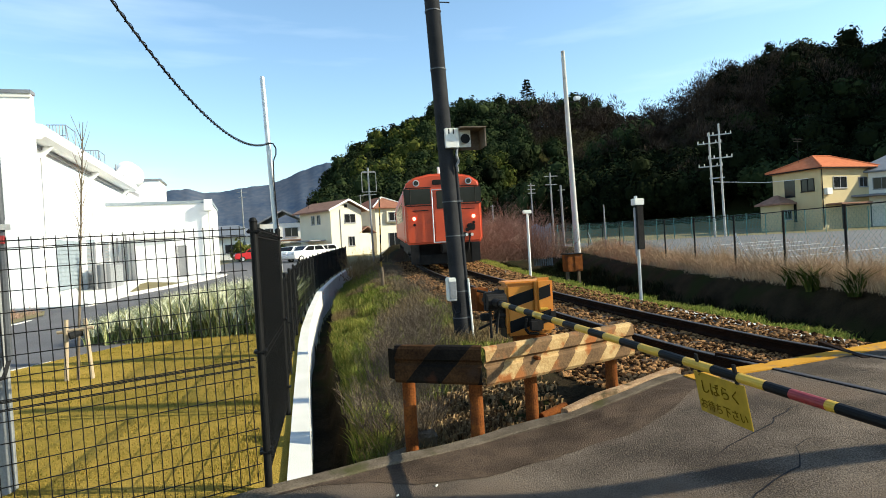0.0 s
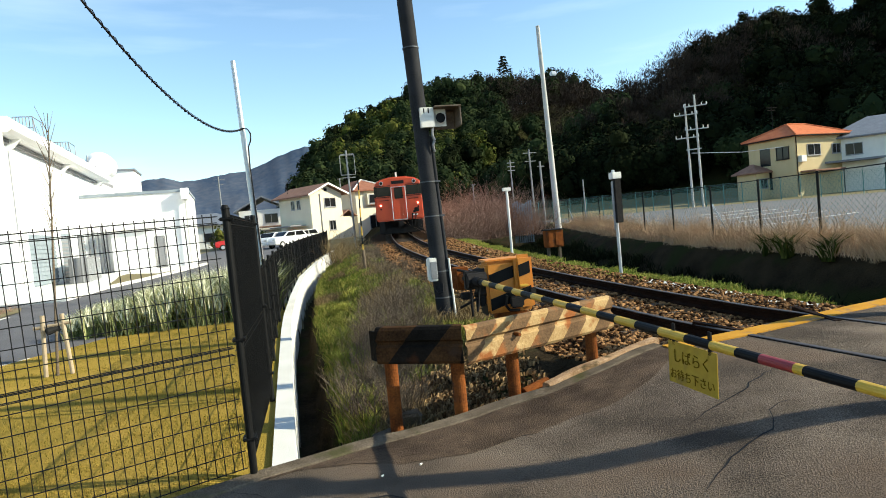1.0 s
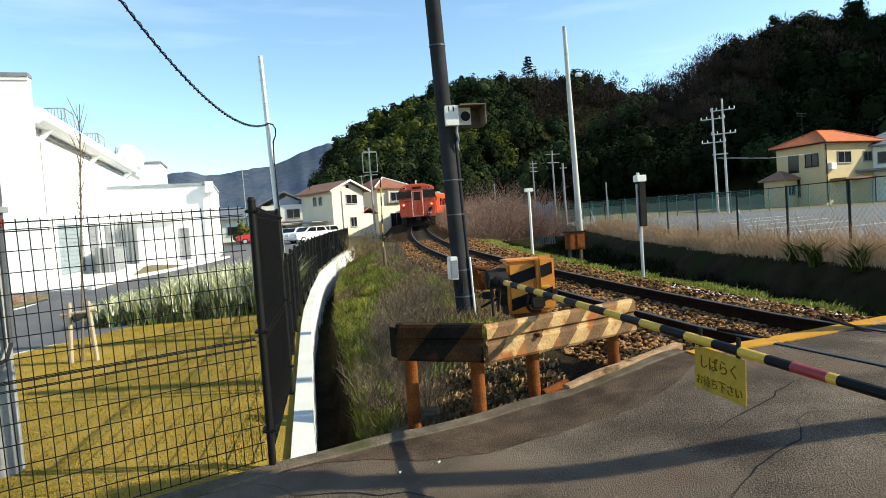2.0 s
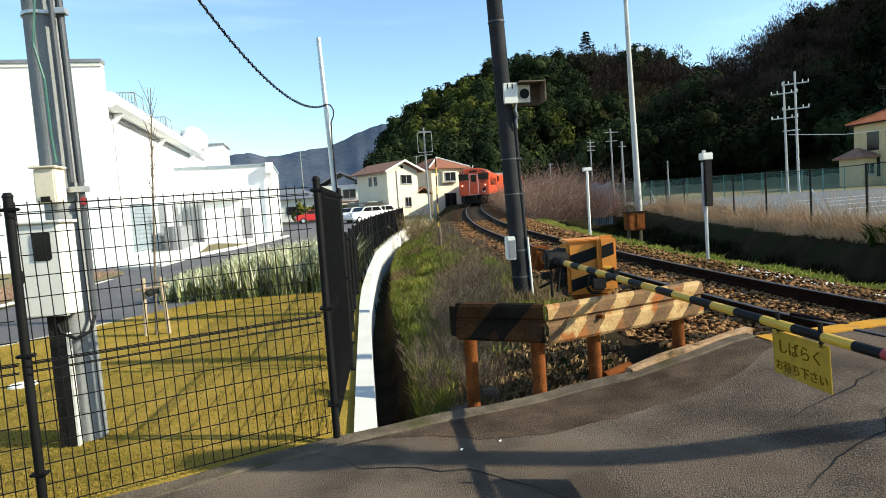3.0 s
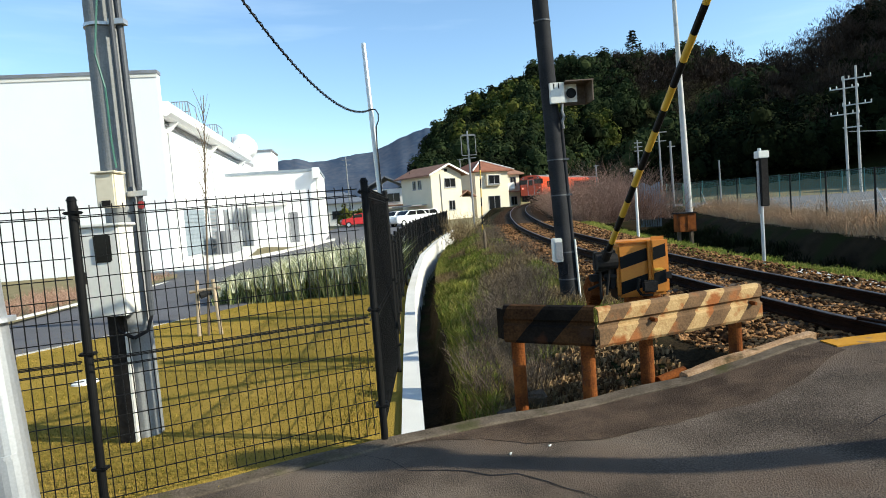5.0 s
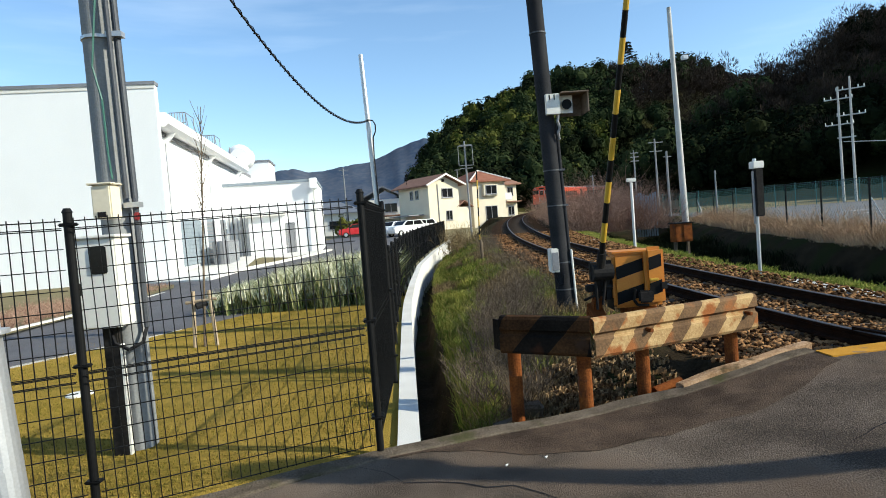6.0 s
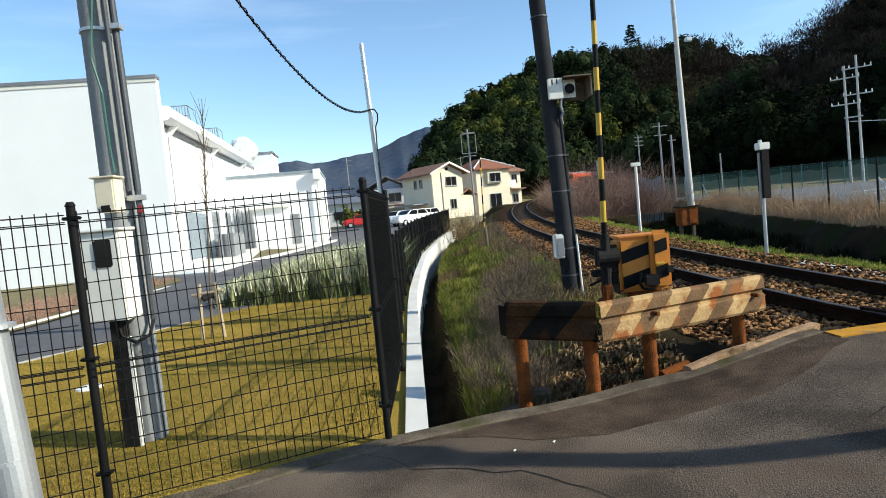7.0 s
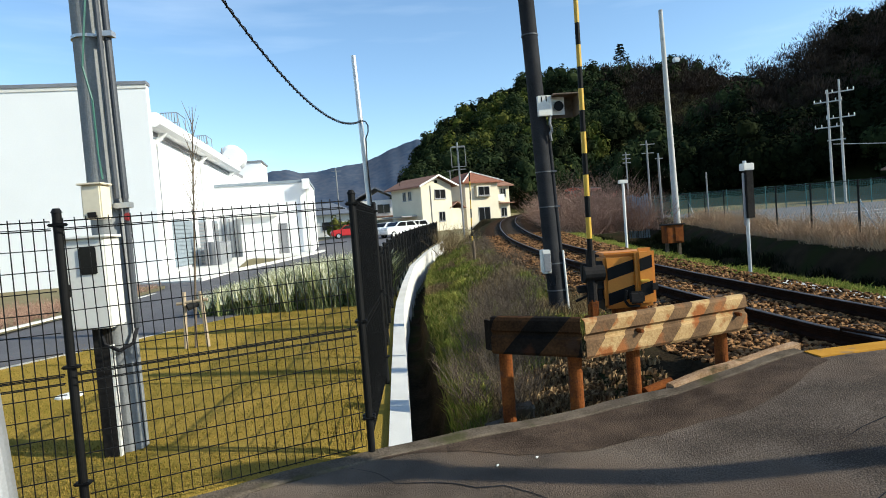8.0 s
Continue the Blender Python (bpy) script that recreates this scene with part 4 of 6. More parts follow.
    part("cable_loop", wire([(-0.13, -0.1, 5.03), (0.02, -0.12, 5.0), (0.1, -0.12, 4.85), (0.09, -0.12, 4.65), (0.0, -0.12, 4.45), (-0.02, -0.1, 3.8), (0.06, -0.1, 0.8)], 0.022), CABLE, f)
    # cable from the pole towards the lane
    c = thing("overhead_cable", "black overhead cable wrapped with a spiral hanger", "cable")
    a, b = Vector((-1.33, 18, 5.13)), Vector((-3.4, -3.0, 9.06))
    pts = []
    for k in range(61):
        t = k / 60
        p = a.lerp(b, t)
        p.z -= 9.13 * t * (1 - t)
        pts.append(p)
    part("core", wire(pts, 0.016), CABLE, c)
    hel = []
    for k in range(601):
        t = k / 600
        p = a.lerp(b, t)
        p.z -= 9.13 * t * (1 - t)
        hel.append(p + Vector((math.cos(k * 0.9), 0, math.sin(k * 0.9))) * 0.03)
    part("spiral", wire(hel, 0.008, seg=3), CABLE, c)

    t = thing("tall_pole", "tall pale concrete utility pole with a flood lamp", "utility pole", 14.9, 31.0, 0.4)
    part("shaft", rod(bmesh.new(), (0.1, 0, -0.5), (-0.15, 0, 12.1), 0.19, 0.11, 16), PALEPOLE, t)
    bm = rod(bmesh.new(), (-0.4, 0, 9.0), (0.7, 0, 9.2), 0.04, None, 6)
    part("bracket", bm, DARK, t)
    part("lamp_head", boxed(0.4, 0.75, -0.15, 0.15, 9.2, 9.45, bevel=0.05), GALV, t)

    tw = thing("twin_pole", "pair of concrete power poles tied by cross-arms", "power pole", 36.0, 46.2, 0.8, -37)
    for x, h in ((-0.42, 9.6), (0.42, 10.3)):
        part("shaft", rod(bmesh.new(), (x - 0.02, 0, -1), (x - 0.12, 0, h), 0.115, 0.075, 12), PALEPOLE, tw)
        for z in (h - 1.0, h - 3.1):
            arm = part("cross_arm", boxed(x - 1.1, x + 0.9, -0.05, 0.05, z - 0.045, z + 0.045), PALEPOLE, tw)
            for xx in (x - 1.05, x - 0.6, x + 0.45, x + 0.85):
                part("insulator", rod(bmesh.new(), (xx, 0, z), (xx, 0, z + 0.26), 0.055, 0.03, 8), OFFW, arm)
    part("tie_arm", boxed(-0.7, 0.6, -0.05, 0.05, 5.35, 5.45), PALEPOLE, tw)
    w = thing("overhead_cable", "thin power line from the twin pole to the house", "cable")
    part("core", wire([(36.1, 46.8, 5.9), (41, 46.2, 5.6), (45, 45.5, 5.75)], 0.03), GALV, w)

    def small_pole(x, y, z, h, r=0.1, arms=(), label="thin pale utility pole"):
        q = thing("small_pole", label, "pole", x, y, z, group="poles by the track")
        part("shaft", rod(bmesh.new(), (0, 0, -0.8), (-0.01 * h, 0, h), r * 0.75, r * 0.6, 10), POLE, q)
        for za, wa in arms:
            part("cross_arm", boxed(-wa, wa, -0.03, 0.03, za - 0.03, za + 0.03), POLE, q)
    small_pole(4.35, 45, 1.2, 6.7, 0.11, ((6.4, 0.5), (4.6, 0.5)))
    small_pole(6.0, 75, 1.5, 7.0, 0.09, ((6.9, 0.4),))
    small_pole(17.3, 55, 1.6, 3.6, 0.1, ((3.5, 0.25),))
    small_pole(16.7, 42.5, 0.8, 5.2, 0.08, ((5.0, 0.3), (4.7, 0.3), (4.4, 0.3)))
    small_pole(19.6, 45.5, 0.8, 6.3, 0.11, ((6.0, 0.6), (5.3, 0.5)))
    small_pole(19.4, 43, 0.8, 5.0, 0.13, ((4.6, 0.3),))
    small_pole(15.8, 29, 0.5, 2.8, 0.06)
    small_pole(-9.5, 85, 1, 9.8, 0.14, ((9.4, 0.7), (8.7, 0.5)))
    # frame on the pole by the houses
    fr = thing("pole_frame", "square steel frame on the pole by the houses", "frame", 4.3, 44.8, 0)
    part("frame", rods([((-0.55, 0, 6.0), (0.55, 0, 6.0)), ((-0.55, 0, 7.5), (0.55, 0, 7.5)), ((-0.55, 0, 6.0), (-0.55, 0, 7.5)), ((0.55, 0, 6.0), (0.55, 0, 7.5))], 0.028), POLE, fr)
    # masts beyond the track
    q = thing("crossing_mast", "tall steel crossing mast with a warning lamp box", "mast", 7.2, -0.08, 0.2)
    part("shaft", rod(bmesh.new(), (0, 0, -0.5), (0, 0, 4.4), 0.12, 0.11, 14), YEL, q)
    part("lamp_box", boxed(-0.3, 0.3, -0.15, 0.15, 4.0, 4.6, bevel=0.05), BLACK, q)
    q = thing("utility_pole", "grey concrete utility pole beyond the crossing", "utility pole", 9.2, 2.1, 0.1)
    part("shaft", rod(bmesh.new(), (0, 0, -0.5), (0, 0, 7.0), 0.13, 0.11, 16), POLE, q)


# ---- buildings ----
def gable(bm, x0, x1, y0, y1, z0, z1, over=0.5, thick=0.15, axis="x"):
    """A pitched roof; the ridge runs along the axis named."""
    if axis == "x":
        m = (y0 + y1) / 2
        prof = [(y0 - over, z0 - over * 0.3), (m, z1), (y1 + over, z0 - over * 0.3), (y1 + over, z0 - over * 0.3 - thick), (m, z1 - thick), (y0 - over, z0 - over * 0.3 - thick)]
        a = [bm.verts.new((x0 - over, p, z)) for p, z in prof]
        b = [bm.verts.new((x1 + over, p, z)) for p, z in prof]
    else:
        m = (x0 + x1) / 2
        prof = [(x0 - over, z0 - over * 0.3), (m, z1), (x1 + over, z0 - over * 0.3), (x1 + over, z0 - over * 0.3 - thick), (m, z1 - thick), (x0 - over, z0 - over * 0.3 - thick)]
        a = [bm.verts.new((p, y0 - over, z)) for p, z in prof]
        b = [bm.verts.new((p, y1 + over, z)) for p, z in prof]
    n = 6
    for i in range(n):
        bm.faces.new((a[i], a[(i + 1) % n], b[(i + 1) % n], b[i]))
    for r in (a, b):
        bm.faces.new((r[0], r[1], r[4], r[5]))
        bm.faces.new((r[1], r[2], r[3], r[4]))
    bmesh.ops.recalc_face_normals(bm, faces=bm.faces)
    return bm


def hip(x0, x1, y0, y1, z0, z1, over=0.6, thick=0.15):
    bm = bmesh.new()
    x0, x1, y0, y1 = x0 - over, x1 + over, y0 - over, y1 + over
    k = min(x1 - x0, y1 - y0) / 2
    cx, cy = (x0 + x1) / 2, (y0 + y1) / 2
    if x1 - x0 > y1 - y0:
        r = [(x0 + k, cy, z1), (x1 - k, cy, z1)]
    else:
        r = [(cx, y0 + k, z1), (cx, y1 - k, z1)]
    lo = [bm.verts.new((x, y, z0 - thick)) for x, y in ((x0, y0), (x1, y0), (x1, y1), (x0, y1))]
    up = [bm.verts.new((x, y, z0)) for x, y in ((x0, y0), (x1, y0), (x1, y1), (x0, y1))]
    t = [bm.verts.new(p) for p in r]
    bm.faces.new(lo)
    for i in range(4):
        bm.faces.new((lo[i], lo[(i + 1) % 4], up[(i + 1) % 4], up[i]))
    if x1 - x0 > y1 - y0:
        bm.faces.new((up[0], up[1], t[1], t[0]))
        bm.faces.new((up[1], up[2], t[1]))
        bm.faces.new((up[2], up[3], t[0], t[1]))
        bm.faces.new((up[3], up[0], t[0]))
    else:
        bm.faces.new((up[0], up[1], t[0]))
        bm.faces.new((up[1], up[2], t[1], t[0]))
        bm.faces.new((up[2], up[3], t[1]))
        bm.faces.new((up[3], up[0], t[0], t[1]))
    bmesh.ops.recalc_face_normals(bm, faces=bm.faces)
    return bm


def window(parent, x, y, z, w, h, face="-y", frame_mat=None):
    """A framed window set into a wall face at its middle."""
    f = frame_mat or GREYM
    turn = {"-y": 0, "+x": 90, "-x": -90}[face]
    m = pose(x, y, z, 0, 0, turn)
    bm = bmesh.new()
    t = 0.06
    for a in ((-w / 2 - t, -w / 2, -h / 2 - t, h / 2 + t), (w / 2, w / 2 + t, -h / 2 - t, h / 2 + t), (-w / 2, w / 2, h / 2, h / 2 + t), (-w / 2, w / 2, -h / 2 - t, -h / 2), (-0.025, 0.025, -h / 2, h / 2)):
        box(bm, a[0], a[1], -0.07, 0.02, a[2], a[3])
    win = part("window", bm, f, parent)
    win.matrix_basis = m
    for sx in (-1, 1):
        part("pane", boxed(min(0.025 * sx, w / 2 * sx), max(0.025 * sx, w / 2 * sx), -0.02, 0.0, -h / 2, h / 2), PANE, win)
    part("sill", boxed(-w / 2 - 0.1, w / 2 + 0.1, -0.12, 0.02, -h / 2 - 0.12, -h / 2 - t), f, win)
    return win


def works():
    b = thing("works_building", "large white flat-roofed works building with a grey parapet", "building", -10.5, 24.2, 0, 6)
    part("wall", boxed(-36, 0.0, 0.0, 0.4, -0.6, 8.35), WHITE, b)
    part("parapet_cap", boxed(-36.1, 0.04, -0.07, 0.45, 8.35, 8.49), GREYM, b)
    part("parapet_lip", boxed(-36.1, 0.03, -0.035, 0.0, 8.2, 8.35), OFFW, b)
    # lower hall along the drive with a deep white eave
    part("wall", boxed(-22, -0.4, 0.4, 31, -0.4, 6.75), WHITE, b)
    v, f = sweep([(0, 0.5, 7.0), (0, 21, 7.0)], [(-0.5, -0.3), (0.12, -0.33), (0.3, -0.2), (0.34, 0.05), (0.2, 0.28), (-0.5, 0.34)])
    soup("eave", v, f, WHITE, b)
    v, f = sweep([(-0.33, 0.5, 6.58), (-0.33, 21, 6.58)], [(-0.07, -0.08), (0.05, -0.08), (0.05, 0.08), (-0.07, 0.08)])
    soup("gutter", v, f, GREYM, b)
    part("roof_deck", boxed(-22, -0.5, 0.4, 31, 6.75, 7.1), GREYM, b)
    for y in (2.2, 10.5, 19.5):
        part("down_pipe", rod(bmesh.new(), (-0.3, y, 0), (-0.3, y, 6.5), 0.07, None, 8), WHITE, b)
        part("bracket", prism([(-0.4, 6.2), (-0.3, 6.2), (0.12, 6.67), (-0.4, 6.67)], y - 0.09, y + 0.09), WHITE, b)
    # guard railings over the roof ladders, with a sloping brace
    for y, u in ((5.4, -0.95), (12.6, -1.1)):
        r = [((u + 0.13 * k, y, 7.05), (u + 0.13 * k, y, 8.25)) for k in range(7)]
        r += [((u, y, 8.25), (u + 0.8, y, 8.25)), ((u, y, 7.75), (u + 0.8, y, 7.75)), ((u + 0.78, y, 8.25), (u + 1.0, y - 0.4, 7.2)), ((u + 0.78, y, 8.25), (u + 0.78, y + 1.6, 8.25)), ((u + 0.78, y + 1.6, 7.05), (u + 0.78, y + 1.6, 8.25))]
        part("roof_railing", rods(r, 0.022), GREYM, b)
    tank = part("roof_tank", rod(bmesh.new(), (-0.15, 20.2, 7.85), (-0.15, 21.6, 7.85), 0.9, None, 36), WHITE, b, "round white tank on the roof", smooth=False)
    part("tank_cap", rod(bmesh.new(), (-0.15, 19.95, 7.85), (-0.15, 20.2, 7.85), 0.6, 0.9, 36), WHITE, tank)
    part("tank_pipe", rods([((-0.75, 19.8, 7.0), (-0.75, 19.8, 8.5)), ((-0.75, 19.8, 7.7), (-0.3, 19.8, 7.7)), ((-0.3, 19.8, 7.0), (-0.3, 19.8, 7.7))], 0.05), GREYM, b)
    part("roof_room", boxed(-3, 1.1, 27, 31, 4.0, 8.2), WHITE, b)
    part("roof_room_cap", boxed(-3.1, 1.2, 26.9, 31.1, 8.2, 8.34), GREYM, b)
    # low front block
    part("wall", boxed(-0.4, 5.6, 14, 22, -0.2, 5.1), WHITE, b)
    part("parapet_cap", boxed(-0.4, 5.66, 13.93, 22.06, 5.1, 5.28), SLAT, b)
    part("rain_head", boxed(5.2, 5.68, 13.5, 13.9, 4.6, 5.3, bevel=0.02), WHITE, b)
    part("down_pipe", rod(bmesh.new(), (5.45, 13.75, 0.1), (5.45, 13.75, 4.6), 0.06, None, 8), OFFW, b)
    part("canopy", boxed(1.0, 3.5, 13.1, 14.0, 2.98, 3.1), OFFW, b)
    part("store_wall", boxed(1.15, 3.35, 13.4, 14.0, 0.1, 2.98), WHITE, b)
    d = part("door", boxed(3.5, 3.95, 13.93, 14.02, 0.3, 2.4, bevel=0.01), GREYM, b)
    part("door_frame", rods([((3.45, 13.93, 0.3), (3.45, 13.93, 2.45)), ((4.0, 13.93, 0.3), (4.0, 13.93, 2.45)), ((3.45, 13.93, 2.45), (4.0, 13.93, 2.45))], 0.04), GREYM, d)
    # louvred panels on the side wall of the hall
    for y0, y1, z0, z1 in ((2.5, 7.3, 0.5, 2.8), (7.6, 10.8, 0.2, 2.95), (11.0, 13.8, 0.2, 2.95)):
        sh = part("shutter", boxed(-0.43, -0.34, y0, y1, z0, z1), SLAT, b)
        for k in range(int((z1 - z0) / 0.2)):
            part("slat", boxed(-0.34, -0.31, y0, y1, z0 + 0.04 + 0.2 * k, z0 + 0.16 + 0.2 * k), SLAT if y0 < 7 else GREYM, sh)
    for y in (2.3, 7.45, 10.9, 13.9):
        part("pier", boxed(-0.43, -0.1, y - 0.09, y + 0.09, 0.0, 3.0), WHITE, b)
    for k, x in enumerate((-0.1, 0.15, 0.4, 0.62, 0.85)):
        part("riser_pipe", rod(bmesh.new(), (x, 13.8, 0.1), (x, 13.8, 3.3 - 0.15 * (k % 3)), 0.045 + 0.015 * (k % 2), None, 8), GREYM, b)
    # grey plant behind the fence
    pl = thing("outdoor_unit", "grey ventilation units beside the works wall", "outdoor unit", -10.6, 32.2, 0.1, 6)
    part("body", boxed(-0.4, 0.4, -1.6, 1.6, 0, 1.5, bevel=0.03), GREYM, pl)
    bm = bmesh.new()
    for k in range(16):
        box(bm, 0.4, 0.42, -1.5 + 0.19 * k, -1.43 + 0.19 * k, 0.1, 1.4)
    part("grille", bm, GALV, pl)
    for x in (-0.2, 0.2):
        part("pipe", rod(bmesh.new(), (x, -1.75, 0), (x, -1.75, 2.6), 0.06, None, 8), GREYM, pl)


def houses():
    h = thing("house", "cream two-storey house with a brown gabled roof", "house", 3.6, 67.3, 1.3, 35)
    part("wall", boxed(-2.2, 2.2, 0, 6.0, -1, 4.9), CREAM, h)
    part("gable_wall", prism([(-2.2, 4.9), (2.2, 4.9), (0.0, 5.85)], 0.0, 6.0), CREAM, h)
    part("roof", gable(bmesh.new(), -2.2, 2.2, 0, 6.0, 5.05, 6.1, 0.65, 0.16, "y"), ROOFB, h)
    for sx in (-1, 1):
        part("barge_board", prism([(0, 6.12), (sx * 2.85, 4.88), (sx * 2.85, 4.66), (0, 5.9)], -0.7, -0.66), OFFW, h)
    part("vent", boxed(-0.2, 0.2, -0.03, 0.02, 5.15, 5.5), DARK, h)
    window(h, 0.5, 0, 3.9, 1.5, 0.95)
    window(h, 0.6, 0, 1.3, 0.8, 1.0)
    window(h, -2.2, 2.2, 3.9, 0.5, 0.9, "-x")
    window(h, -2.2, 3.3, 3.9, 0.5, 0.9, "-x")
    part("drain_pipe", rod(bmesh.new(), (-0.9, -0.06, -0.5), (-0.9, -0.06, 4.9), 0.05, None, 6), GREYM, h)
    part("porch", boxed(2.2, 4.0, 0.4, 3, -1, 2.2), CREAM, h)
    part("porch_roof", gable(bmesh.new(), 2.2, 4.0, 0.4, 3, 2.35, 3.0, 0.4, 0.12, "y"), ROOFB, h)
    part("carport_roof", boxed(-4.4, -2.3, 1.0, 5.0, 1.5, 1.62), GREYM, h)
    part("aerial", rods([((-1.6, 5, 5.2), (-1.6, 5, 6.9)), ((-1.9, 5, 6.8), (-1.3, 5, 6.8))], 0.025), DARK, h)

    h = thing("house", "pale two-storey house with a hipped red-brown tiled roof", "house", 10.0, 73, 1.6, 25)
    part("wall", boxed(-2.9, 1.9, 0, 7, -1, 4.9), CREAM, h)
    part("roof", hip(-2.9, 1.9, 0, 7, 5.0, 6.5), ROOFM, h)
    bm = bmesh.new()
    for sx, ex in ((-3.5, -0.5), (2.5, -0.5)):
        rod(bm, (sx, -0.6, 5.02), (ex, 2.4, 6.52), 0.09, None, 6)
    part("hip_tiles", bm, OFFW, h)
    bay = part("bay", boxed(-1.5, 0.6, -0.45, 0.05, 3.1, 4.5, bevel=0.02), CREAM, h)
    window(h, -0.45, -0.45, 3.85, 1.5, 1.0)
    window(h, -0.3, 0, 1.0, 1.6, 1.6)
    part("wing", boxed(1.9, 4.6, 1.4, 7, -1, 4.5), CREAM, h)
    part("wing_roof", hip(1.9, 4.6, 1.4, 7, 4.6, 5.7, 0.5), ROOFB, h)
    window(h, 3.6, 1.4, 3.6, 0.8, 1.0)
    window(h, 3.6, 1.4, 1.1, 0.8, 1.0)
    part("balcony", boxed(1.9, 3.1, 0.3, 1.4, 2.5, 3.4, bevel=0.02), OFFW, h)
    part("lower_roof", boxed(1.8, 4.8, 0.6, 1.5, 2.2, 2.34), ROOFB, h)

    h = thing("house", "white house with a dark grey gabled roof among cars", "house", -4.5, 80, 1.0)
    part("wall", boxed(-2.5, 3.5, 0, 7, -1, 4.6), OFFW, h)
    part("roof", gable(bmesh.new(), -2.5, 3.5, 0, 7, 4.8, 6.4, 0.6, 0.2, "y"), ROOFG, h)
    window(h, 1.5, 0, 3.4, 1.6, 1.1)
    window(h, -1.2, 0, 3.4, 1.2, 1.1)
    part("carport_roof", boxed(-2.5, 3.0, -4, -0.2, 2.2, 2.35), ROOFB, h)
    for x in (-2.3, 2.8):
        part("carport_post", rod(bmesh.new(), (x, -3.8, -0.5), (x, -3.8, 2.2), 0.06, None, 6), DARK, h)

    h = thing("house", "low grey-roofed house behind the works", "house", -14, 95, 1.0)
    part("wall", boxed(-8, 6, 0, 8, -1, 3.6), OFFW, h)
    part("roof", hip(-8, 6, 0, 8, 3.7, 5.6), ROOFG, h)
    window(h, -4, 0, 1.8, 3.0, 1.2)
    window(h, 2, 0, 1.8, 3.0, 1.2)

    h = thing("house", "cream two-storey house with an orange-red tiled roof", "house", 49.0, 48.2, 1.6, 10)
    part("wall", boxed(0, 8.0, 0, 5.3, -1, 5.35), YWALL, h)
    part("roof", hip(0, 8.0, 0, 5.3, 5.5, 6.95, 0.5, 0.14), ROOFR, h)
    bm = bmesh.new()
    for p, q in (((-0.5, -0.5, 5.53), (2.65, 2.65, 6.98)), ((-0.5, 5.8, 5.53), (2.65, 2.65, 6.98)), ((2.65, 2.65, 6.98), (5.35, 2.65, 6.98)), ((8.5, -0.5, 5.53), (5.35, 2.65, 6.98))):
        rod(bm, p, q, 0.085, None, 6)
    part("ridge_tiles", bm, ROOFR, h)
    part("gutter", rods([((-0.52, -0.52, 5.38), (8.52, -0.52, 5.38)), ((-0.52, -0.52, 5.38), (-0.52, 5.8, 5.38))], 0.06), DARK, h)
    window(h, 0, 1.35, 3.85, 1.3, 1.15, "-x", DARK)
    window(h, 2.8, 0, 3.95, 1.9, 1.05)
    window(h, 6.3, 0, 3.95, 1.2, 0.9)
    part("balcony_recess", boxed(-0.02, 0.3, 2.75, 3.95, 2.5, 4.55), PANE, h, "dark recessed balcony door")
    part("balcony_rail", boxed(-0.1, -0.02, 2.7, 4.0, 2.3, 2.75), YWALL, h)
    window(h, 0, 3.3, 1.2, 1.1, 1.7, "-x", DARK)
    part("wing", boxed(-2.0, 0, 3.0, 5.3, -1, 2.1), YWALL, h)
    part("wing_roof", hip(-2.0, 0, 3.0, 5.3, 2.2, 3.1, 0.4), ROOFB, h)
    window(h, -1.0, 3.0, 1.0, 1.1, 0.9)
    part("porch_roof", boxed(0.6, 5.2, -1.6, 0, 1.7, 1.85), ROOFB, h)
    for x in (0.8, 5.0):
        part("porch_post", rod(bmesh.new(), (x, -1.5, -0.8), (x, -1.5, 1.7), 0.06, None, 6), DARK, h)
    part("air_unit", boxed(0.35, 1.15, -0.4, 0.0, 2.75, 3.4, bevel=0.03), OFFW, h)
    part("drain_pipe", rod(bmesh.new(), (0.15, -0.06, -0.5), (0.15, -0.06, 5.3), 0.05, None, 6), DARK, h)
    part("aerial", rods([((1, 3, 6.4), (1, 3, 8.9)), ((0.2, 3, 8.8), (1.8, 3, 8.8)), ((0.4, 3, 8.55), (1.6, 3, 8.55))], 0.03), DARK, h)
    h = thing("house", "grey house with a dark blue-grey tiled roof", "house", 58.2, 47.5, 1.6, -42)
    part("wall", boxed(-4, 6, 0, 8, -1, 4.9), OFFW, h)
    part("roof", hip(-4, 6, 0, 8, 5.0, 7.2), ROOFG, h)
    window(h, -1.8, 0, 3.7, 1.4, 1.1)
    window(h, 2.5, 0, 3.7, 1.6, 1.1)
    part("porch_roof", boxed(-4.6, 0.5, -2.2, 0, 2.4, 2.6), ROOFG, h)


